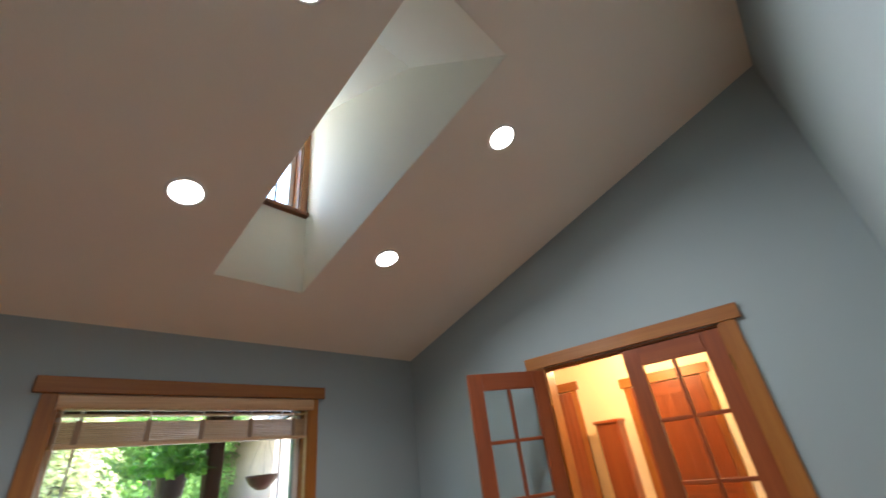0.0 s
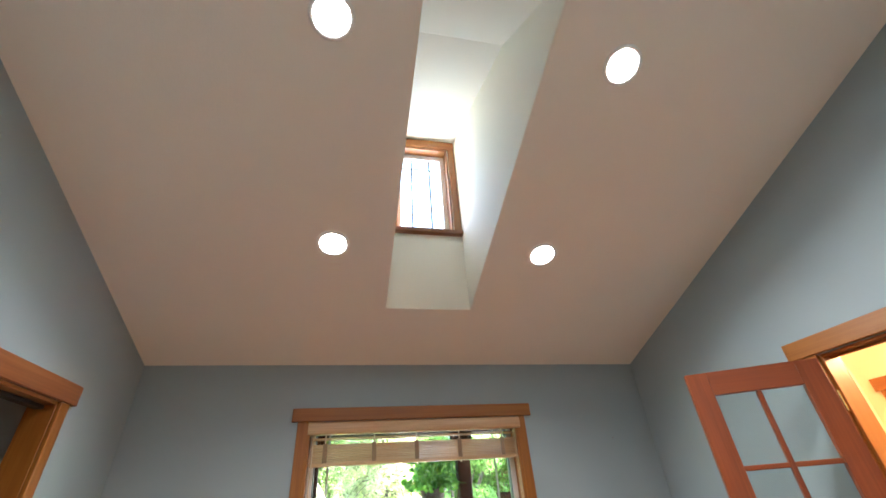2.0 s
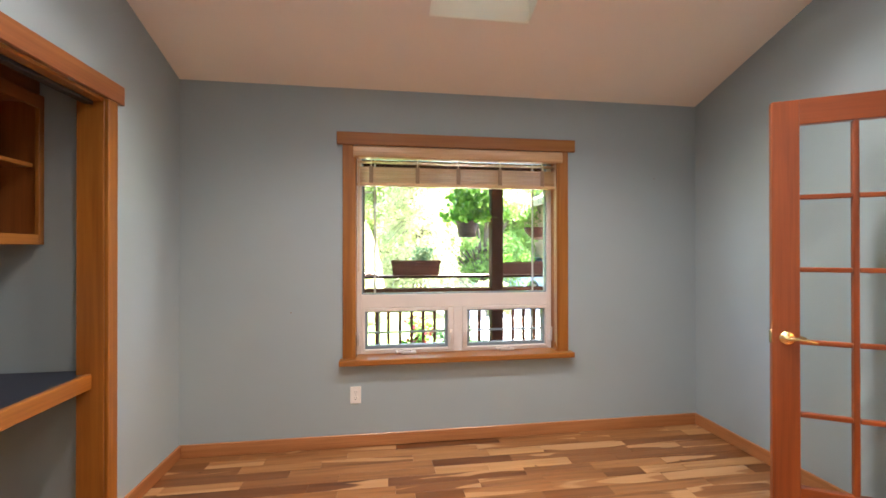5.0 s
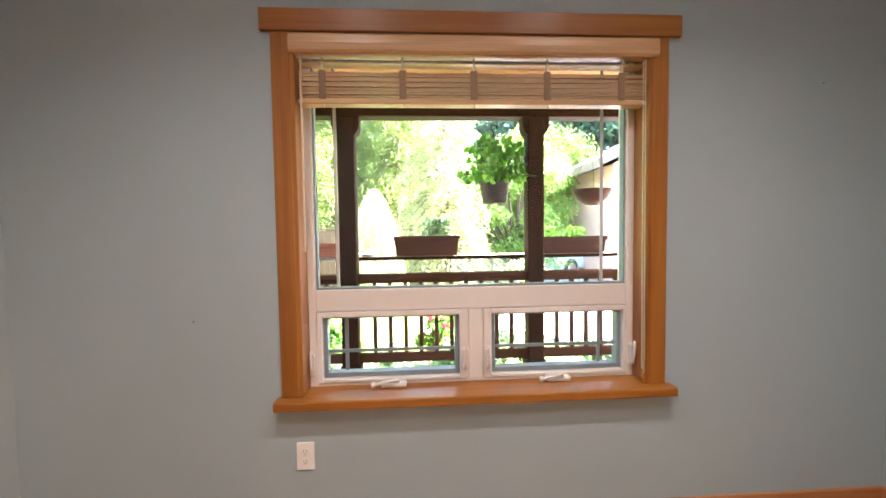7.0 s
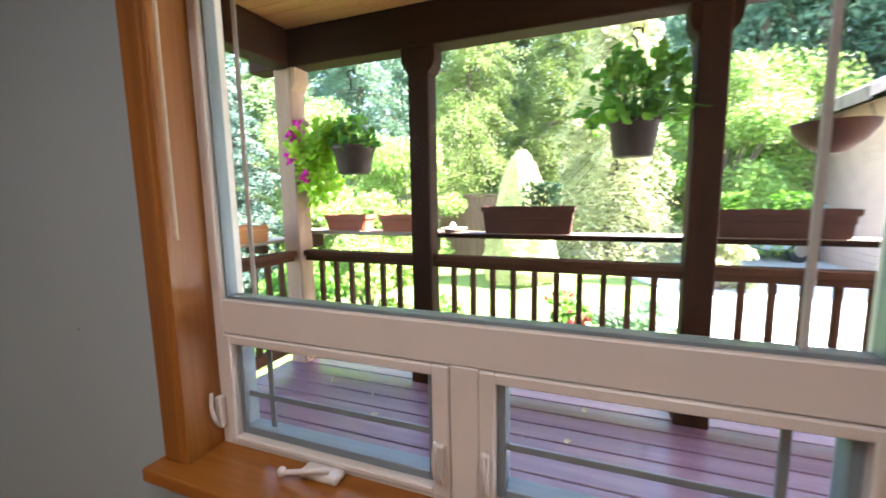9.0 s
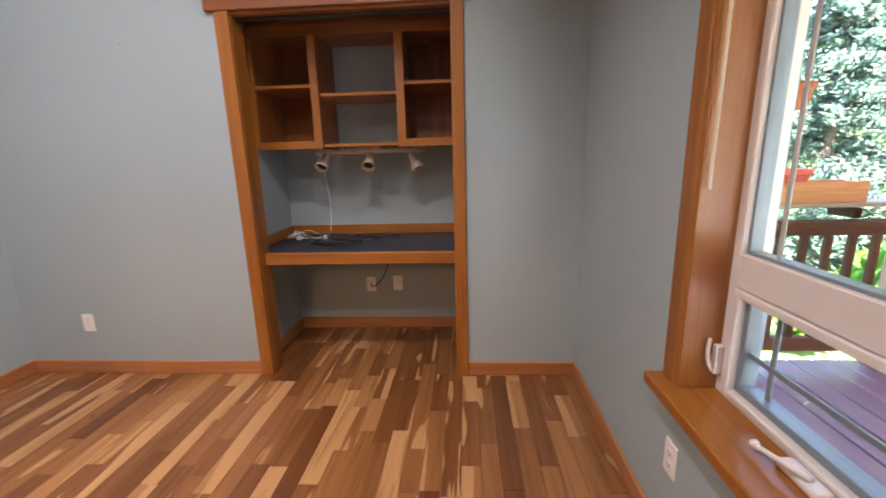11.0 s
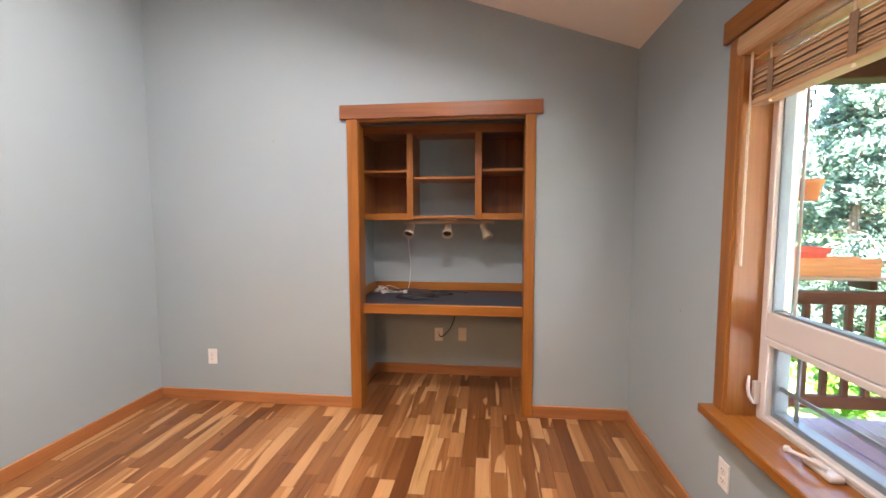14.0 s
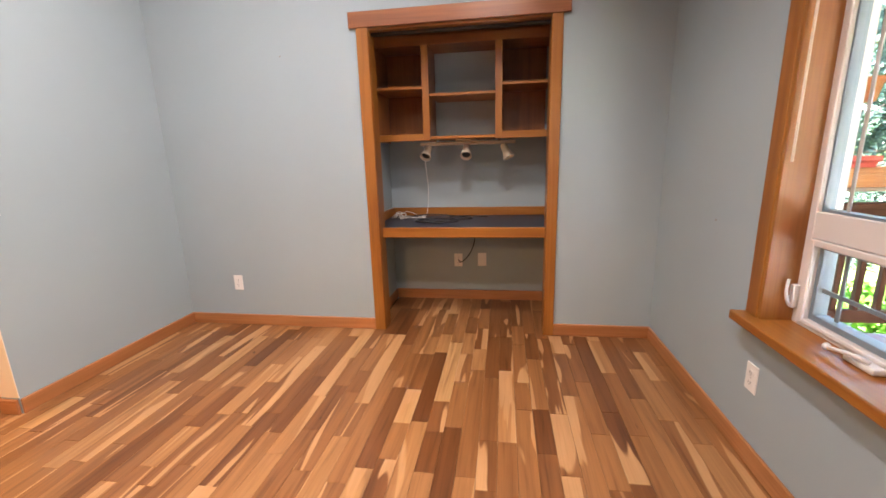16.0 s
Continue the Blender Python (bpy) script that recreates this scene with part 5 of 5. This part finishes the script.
def conifer(x, y, h, r, material, label, seed, count=9000, base=0.04, size=0.09, droop=0.35, name="conifer_tree"):
    rng = np.random.default_rng(seed)
    t = thing(name, (x, y, GZ), label, "tree", "garden trees")
    bm = bmesh.new()
    pts = [(x + rng.normal() * 0.02, y + rng.normal() * 0.02, GZ - 0.1 + h * k / 8) for k in range(9)]
    tube(pts, 0.018 * h + 0.04, bm, 9, 0.012)
    nl = int(13 + h * 5)
    leaf, sz = [], []
    for i in range(nl):
        f = base + (1 - base) * (i + rng.uniform(-0.3, 0.3)) / nl
        f = min(max(f, base), 0.985)
        z0 = GZ + h * f
        reach = r * (1 - f) ** 0.75 * rng.uniform(0.65, 1.1) + 0.12
        for k in range(5 if h < 6 else 6):
            a = rng.uniform(0, 2 * math.pi)
            rc = reach * rng.uniform(0.75, 1.1)
            tip = (x + rc * math.cos(a), y + rc * math.sin(a), z0 - droop * rc + 0.1 * rc)
            if rng.random() < 0.5:
                tube([(x, y, z0), ((x + tip[0]) / 2, (y + tip[1]) / 2, z0 - 0.1 * droop * rc), tip], 0.012 + 0.008 * rc, bm, 5, 0.004)
            m = max(6, int(count / (nl * 6)))
            s = rng.random(m) ** 0.6
            wide = 0.34 * rc * (1 - 0.55 * s)
            off = rng.normal(size=m) * wide * 0.5
            px = x + rc * s * math.cos(a) - off * math.sin(a)
            py = y + rc * s * math.sin(a) + off * math.cos(a)
            pz = z0 - droop * rc * s * s + 0.1 * rc * s - np.abs(rng.normal(size=m)) * (0.05 + 0.16 * droop * rc)
            leaf.append(np.stack([px, py, pz], 1))
            sz.append(size * rng.uniform(0.6, 1.3, m))
    part("trunk", bm, M_BARK, t)
    v, f = leaf_cloud(np.concatenate(leaf), np.concatenate(sz), rng, 0.38, 0.1, LIGHTWARD)
    leaf_obj("crown", v, f, material, t)
    return t


def shrub(x, y, h, r, material, label, seed, count=5000, size=0.06, name="shrub", extra=None):
    rng = np.random.default_rng(seed)
    t = thing(name, (x, y, GZ), label, "shrub" if h < 3 else "tree", "garden shrubs")
    bm = bmesh.new()
    leaf, sz = [], []
    ncl = max(8, int(10 + r * h * 5))
    for i in range(ncl):
        a, q = rng.uniform(0, 2 * math.pi), rng.random() ** 0.5
        zf = rng.uniform(0.16, 1.0)
        rr = r * q * math.sqrt(max(0.05, 1 - (2 * zf - 0.9) ** 2 * 0.8))
        c = np.array([x + rr * math.cos(a), y + rr * math.sin(a), GZ + h * zf])
        tube(smooth_line([(x + rng.normal() * 0.05, y + rng.normal() * 0.05, GZ - 0.05), (x + 0.3 * (c[0] - x), y + 0.3 * (c[1] - y), GZ + h * zf * 0.5), tuple(c)], 3), 0.012 + 0.012 * h, bm, 5, 0.004)
        m = count // ncl
        d = rng.normal(size=(m, 3))
        d /= np.linalg.norm(d, axis=1)[:, None]
        rad = (0.22 + 0.16 * rng.random()) * min(r, h) * rng.random(m)[:, None] ** 0.4
        leaf.append(c + d * rad * np.array([1.1, 1.1, 0.85]))
        sz.append(size * rng.uniform(0.6, 1.35, m))
    part("branches", bm, M_BARK, t)
    P = np.concatenate(leaf)
    P[:, 2] = np.maximum(P[:, 2], GZ + 0.03)
    v, f = leaf_cloud(P, np.concatenate(sz), rng, 0.6, 0.0, LIGHTWARD)
    leaf_obj("crown", v, f, material, t)
    if extra:
        k = rng.choice(len(P), extra[1])
        v, f = leaf_cloud(P[k] + rng.normal(size=(len(k), 3)) * 0.04, np.full(len(k), extra[2]), rng, 0.8)
        leaf_obj("blossom", v, f, extra[0], t)
    return t


# beside and behind the porch
shrub(-10.1, -4.5, 3.5, 1.7, M_LIME, "tall yellow green hedge shrub behind the flower bed", 41, 26000, 0.036)
shrub(-10.9, -2.9, 3.0, 1.3, M_BUSH, "tall leafy green hedge shrub by the fence", 42, 20000, 0.036, "shrub", (M_PINK, 130, 0.045))
conifer(-7.7, -5.0, 4.5, 1.6, M_SPRUCE, "blue green spruce with dense drooping branches beside the porch", 21, 34000, 0.03, 0.05)
conifer(-10.8, -6.8, 8.5, 2.4, M_FIRTREE, "dark green fir tree behind the flower bed", 22, 22000, 0.03, 0.07)
conifer(-15.8, -2.9, 10.5, 3.3, M_CEDAR, "tall feathery yellow green cedar", 23, 95000, 0.04, 0.046, 0.55)
conifer(-17.2, 0.1, 10.5, 3.2, M_CEDAR, "tall yellow green cedar behind the dwarf conifer", 37, 70000, 0.04, 0.052, 0.55)
conifer(-16.5, -7.6, 11.5, 3.3, M_FARWOOD, "tall blue green fir beyond the hedge", 43, 42000, 0.03, 0.075, 0.4)
conifer(-18.5, -10.4, 13.0, 3.6, M_FARWOOD, "tall blue green fir beyond the hedge", 44, 42000, 0.03, 0.08, 0.4)
conifer(-20.5, -1.9, 13.5, 3.4, M_FIRTREE, "tall dark fir standing behind the cedars", 38, 30000, 0.03, 0.10, 0.45)
conifer(-13.4, 1.6, 7.6, 2.3, M_WEEP, "pale golden weeping cedar in full sun", 24, 40000, 0.02, 0.055, 0.65)
shrub(-14.6, 4.0, 4.7, 1.75, M_LIME, "lime green leafy tree at the drive edge", 25, 30000, 0.05, "shade_tree")
shrub(-17.5, 6.0, 5.2, 2.4, M_BUSH, "bright yellow green tree by the driveway", 26, 30000, 0.055, "shade_tree")


def dwarf_conifer(x, y, h, r, seed):
    """Dense clipped-looking cone, foliage down to the ground."""
    rng = np.random.default_rng(seed)
    t = thing("dwarf_conifer", (x, y, GZ), "pale dense conical dwarf conifer in full sun", "tree", "garden trees")
    bm = bmesh.new()
    tube([(x, y, GZ - 0.1), (x + 0.01, y, GZ + h * 0.5), (x, y, GZ + h * 0.95)], 0.05, bm, 8, 0.008)
    part("trunk", bm, M_BARK, t)
    m = 26000
    f = 1 - (1 - rng.random(m)) ** 0.6
    a = rng.uniform(0, 2 * math.pi, m)
    lump = 1 + 0.07 * np.sin(5 * a + 9 * f) + 0.05 * np.sin(11 * a - 23 * f)
    rad = r * (1 - f) ** 0.52 * np.minimum(1, 0.8 + f * 2.0) * lump * (1 - 0.16 * rng.random(m) ** 2)
    P = np.stack([x + rad * np.cos(a), y + rad * np.sin(a), GZ + 0.02 + h * f], 1)
    v, fc_ = leaf_cloud(P, rng.uniform(0.018, 0.036, m), rng, 0.4, 0.0, LIGHTWARD)
    leaf_obj("crown", v, fc_, M_CONE, t)


dwarf_conifer(-10.6, -0.20, 2.62, 0.80, 27)
shrub(-8.8, -3.0, 1.9, 1.1, M_BUSH, "rounded leafy shrub behind the flower bed", 28, 11000, 0.04, "shrub", (M_PINK, 160, 0.05))
shrub(-9.3, -2.9, 1.1, 0.9, M_BUSH, "low sunlit leafy garden shrub", 29, 8000, 0.035)
shrub(-6.8, -1.5, 1.15, 0.75, M_BUSH, "green shrub beside the deck", 30, 7000, 0.032)
shrub(-6.3, -0.2, 0.55, 0.45, M_LEAF, "low green shrub below the railing", 31, 1500, 0.035)
shrub(-6.4, 0.95, 0.70, 0.40, M_LEAF, "garden shrub with dark red blossoms below the railing", 32, 1000, 0.035, "shrub", (M_DARKRED, 130, 0.045))
for k, (gx, gy) in enumerate(((-5.62, -0.4), (-5.55, 0.45), (-5.66, 1.25), (-5.56, 2.05), (-5.64, 2.8))):
    shrub(gx, gy, 0.46, 0.42, M_HERB, "low grey green ground cover along the deck edge", 50 + k, 1500, 0.032)
shrub(-6.9, 1.75, 0.55, 0.5, M_HERB, "low grey green garden plant", 33, 2000, 0.035)
shrub(-5.9, -2.0, 1.0, 0.7, M_LEAF, "leafy shrub beside the porch end", 34, 3000, 0.045)
shrub(-4.6, -2.3, 0.9, 0.6, M_BUSH, "leafy shrub below the porch end rail", 35, 3000, 0.045)
shrub(-10.5, 3.2, 0.9, 0.6, M_WEEP, "yellow low shrub at the drive edge", 36, 2500, 0.05)


def far_woods():
    """Distant mixed conifers: one mass of foliage with bare trunks."""
    rng = np.random.default_rng(40)
    bm = bmesh.new()
    leaf, sz = [], []
    for i in range(104):
        a = rng.uniform(-1.15, 1.15)
        d = rng.uniform(17, 36)
        x, y = -3 - d * math.cos(a), 1.5 + d * math.sin(a)
        h = rng.uniform(10, 19)
        tube([(x, y, GZ - 0.2), (x + rng.normal() * 0.1, y, GZ + h * 0.5), (x, y, GZ + h)], 0.26, bm, 6, 0.03)
        m = 4400
        f = rng.random(m) ** 0.8 * 0.94 + 0.06
        r = rng.uniform(2.4, 4.2) * (1 - f) ** 0.7 * rng.random(m) ** 0.45 * (0.75 + 0.35 * np.sin(f * 60 + rng.uniform(0, 6)))
        b = rng.uniform(0, 2 * math.pi, m)
        leaf.append(np.stack([x + r * np.cos(b), y + r * np.sin(b), GZ + h * f - 0.25 * r], 1))
        sz.append(rng.uniform(0.09, 0.19, m))
    t = thing("far_woods", (-30, 0, GZ), "distant mixed conifer woods", "woods", "", "stuff")
    part("trunks", bm, M_BARK, t)
    v, f = leaf_cloud(np.concatenate(leaf), np.concatenate(sz), rng, 0.5, 0.0, LIGHTWARD)
    leaf_obj("foliage", v, f, M_FARWOOD, t)


far_woods()

# board fence behind the garden
fc = thing("garden_fence", (-12.5, -3.2, GZ), "weathered brown board fence", "fence")
rng = random.Random(9)
y = -2.86
base_me = None
while y < -0.9:
    if base_me is None:
        o = part("board", box(-0.012, 0.012, -0.068, 0.068, 0.0, 1.74, 0.004), M_FENCE, fc, "", True)
        base_me = o.data
    else:
        o = new("board", base_me)
        o.parent = fc
    o.matrix_basis = pose(rng.uniform(-0.006, 0.006), y + 3.2, rng.uniform(-0.03, 0.0), 0, 0, rng.uniform(-1, 1))
    y += 0.146
part("cap_rail", box(-0.06, 0.05, 0.26, 2.37, 1.742, 1.79, 0.006), M_FENCE, fc, "", True)
for z in (0.3, 1.0, 1.62):
    part("fence_rail", box(-0.055, -0.013, 0.28, 2.35, z, z + 0.09, 0.004), M_FENCE, fc, "", True)


def neighbour_house():
    h = thing("neighbour_house", (-15.7, 9.0, GZ), "pale tan sided house with a low shingled roof beside the drive", "house")
    x0, x1, y0, y1 = -19, -12.5, 6.3, 13.1
    part("wall", box(x0, x1, y0, y1, GZ - 0.2, GZ + 3.5), M_SIDING, h)
    for i in range(21):
        z = GZ + 0.15 + i * 0.155
        part("siding_board", prism([(x0 - 0.004, z), (x1 + 0.022, z), (x1 + 0.006, z + 0.15), (x0 - 0.004, z + 0.15)], "y", y0 - 0.02, y0 - 0.001), M_SIDING, h)
    ridge = 0.5 * (y0 + y1)
    roof = part("roof", prism([(y0 - 0.7, GZ + 3.35), (ridge, GZ + 5.2), (y1 + 0.7, GZ + 3.35), (y1 + 0.7, GZ + 3.52), (ridge, GZ + 5.4), (y0 - 0.7, GZ + 3.52)], "x", x0 - 0.6, x1 + 0.7), M_ROOF, h)
    part("fascia", box(x0 - 0.6, x1 + 0.7, y0 - 0.73, y0 - 0.701, GZ + 3.30, GZ + 3.54, 0.003), M_ROOF, roof)
    part("gable", prism([(y0, GZ + 3.5), (y1, GZ + 3.5), (ridge, GZ + 5.15)], "x", x1 - 0.1, x1), M_SIDING, h)
    g = part("garage_door", box(x1 - 0.02, x1 + 0.03, 6.8, 10.0, GZ + 0.06, GZ + 2.2, 0.004), M_VINYL, h)
    for i in range(4):
        part("panel", box(x1 + 0.0305, x1 + 0.045, 6.88, 9.92, GZ + 0.12 + i * 0.52, GZ + 0.56 + i * 0.52, 0.006), M_VINYL, g)


neighbour_house()


def car(x, y, turn):
    c = thing("parked_car", (x, y, GZ + 0.055), "silver blue car parked on the driveway", "car")
    c.rotation_euler = (0, 0, radians(turn))
    prof = [(-2.2, 0.30), (2.15, 0.30), (2.25, 0.55), (2.15, 0.82), (1.15, 0.98), (0.55, 1.45), (-1.2, 1.50), (-1.95, 1.02), (-2.22, 0.92), (-2.28, 0.5)]
    part("body", prism(prof, "y", -0.86, 0.86, None, 0.07), M_CARPAINT, c, "", True, True)
    part("window", prism([(1.0, 0.99), (0.52, 1.38), (-1.15, 1.42), (-1.70, 1.02)], "y", -0.868, 0.868), M_CARGLASS, c, "", True)
    part("windscreen", prism([(1.17, 1.00), (0.62, 1.42), (0.64, 1.43), (1.20, 1.01)], "y", -0.72, 0.72), M_CARGLASS, c, "", True)
    for wx in (-1.35, 1.40):
        for s in (-1, 1):
            m = Matrix.Translation((wx, 0.80 * s, 0.33)) @ Matrix.Rotation(radians(90), 4, "X")
            wh = part("wheel", lathe([(0, -0.10), (0.26, -0.10), (0.33, -0.07), (0.33, 0.07), (0.26, 0.10), (0, 0.10)], 24, None, (0, 0, 0), m), M_TYRE, c, "", True)
            part("rim", lathe([(0, 0.104), (0.19, 0.104), (0.21, 0.09), (0, 0.09), ], 20, None, (0, 0, 0), m @ Matrix.Rotation(radians(180 if s > 0 else 0), 4, "X")), M_CHROME, wh, "", True)
    for s in (-1, 1):
        part("headlight", box(2.13, 2.24, 0.55 * s - 0.16, 0.55 * s + 0.16, 0.62, 0.76, 0.02), M_WHITEDISH, c, "", True)


car(-15.6, 6.5, -60)

# ---- deck boards ----
x = -4.925
board_me = None
while x < XW - WT - 0.14:
    if board_me is None:
        o = part("board", box(0.0045, 0.1355, -2.48, 3.5, -0.038, 0.0, 0.004), M_DECK, dk, "", True)
        board_me = o.data
    else:
        o = new("board", board_me)
        o.parent = dk
    o.location = (x + 4.1, 0, DZ)
    x += 0.14

# ---- floor strips ----


def floor_strips():
    fl = thing("floor", (0, 0, 0), "glossy acacia strip floor with mixed light and dark boards", "floor", "", "structure")
    rng = random.Random(17)
    w, g = 0.0835, 0.0004
    meshes = {}

    def strip(length):
        key = round(length, 2)
        if key not in meshes:
            bm = box(-w / 2 + g, w / 2 - g, -key / 2 + g, key / 2 - g, -0.016, 0.0, 0.0008)
            bmesh.ops.recalc_face_normals(bm, faces=bm.faces)
            me = bpy.data.meshes.new("strip")
            bm.to_mesh(me)
            bm.free()
            me.materials.append(M_PLANK)
            meshes[key] = me
        return meshes[key], key

    rest_v, rest_f = [], []

    def flat(x, ya, yb):
        x0, x1 = x - w / 2 + g, x + w / 2 - g
        k = len(rest_v)
        rest_v.extend([(x0, ya + g, 0), (x1, ya + g, 0), (x1, yb - g, 0), (x0, yb - g, 0), (x0, ya + g, -0.016), (x1, ya + g, -0.016), (x1, yb - g, -0.016), (x0, yb - g, -0.016)])
        rest_f.extend([(k, k + 1, k + 2, k + 3), (k + 4, k + 5, k + 1, k), (k + 5, k + 6, k + 2, k + 1), (k + 6, k + 7, k + 3, k + 2), (k + 7, k + 4, k, k + 3)])

    count = 0
    x = XW + w / 2
    while x < 2.8:
        if x < XB + 0.04:
            lo = KY if KX0 < x < KX1 else YC - 0.01
            hi = HY if x > -2.53 else YD + 0.01
            spans = [(lo, hi)]
        else:
            spans = [(-0.80, 2.60)] + ([(YD + CW, HY)] if x < 0.8 else [])
        for lo, hi in spans:
            y = lo - rng.uniform(0, 0.3)
            while y < hi:
                ln = round(rng.choice((0.26, 0.32, 0.38, 0.45, 0.52, 0.60, 0.70, 0.85)) + rng.uniform(-0.03, 0.03), 2)
                ya, yb = max(y, lo), min(y + ln, hi)
                whole = ya == y and yb == y + ln
                if whole and x < XB - 0.05 and ya > -0.95 and yb < 2.4 and count < 300:
                    me, key = strip(ln)
                    o = new("strip", me)
                    o.parent = fl
                    o.location = (x, y + ln / 2, rng.uniform(-0.0003, 0.0002))
                    count += 1
                elif yb - ya > 0.01:
                    flat(x, ya, yb)
                y += ln
        x += w
    me = bpy.data.meshes.new("strips")
    me.from_pydata(rest_v, [], rest_f)
    me.materials.append(M_PLANKS)
    o = new("strips", me)
    o.parent = fl
    tagged(o, "", "", "", "stuff")


floor_strips()
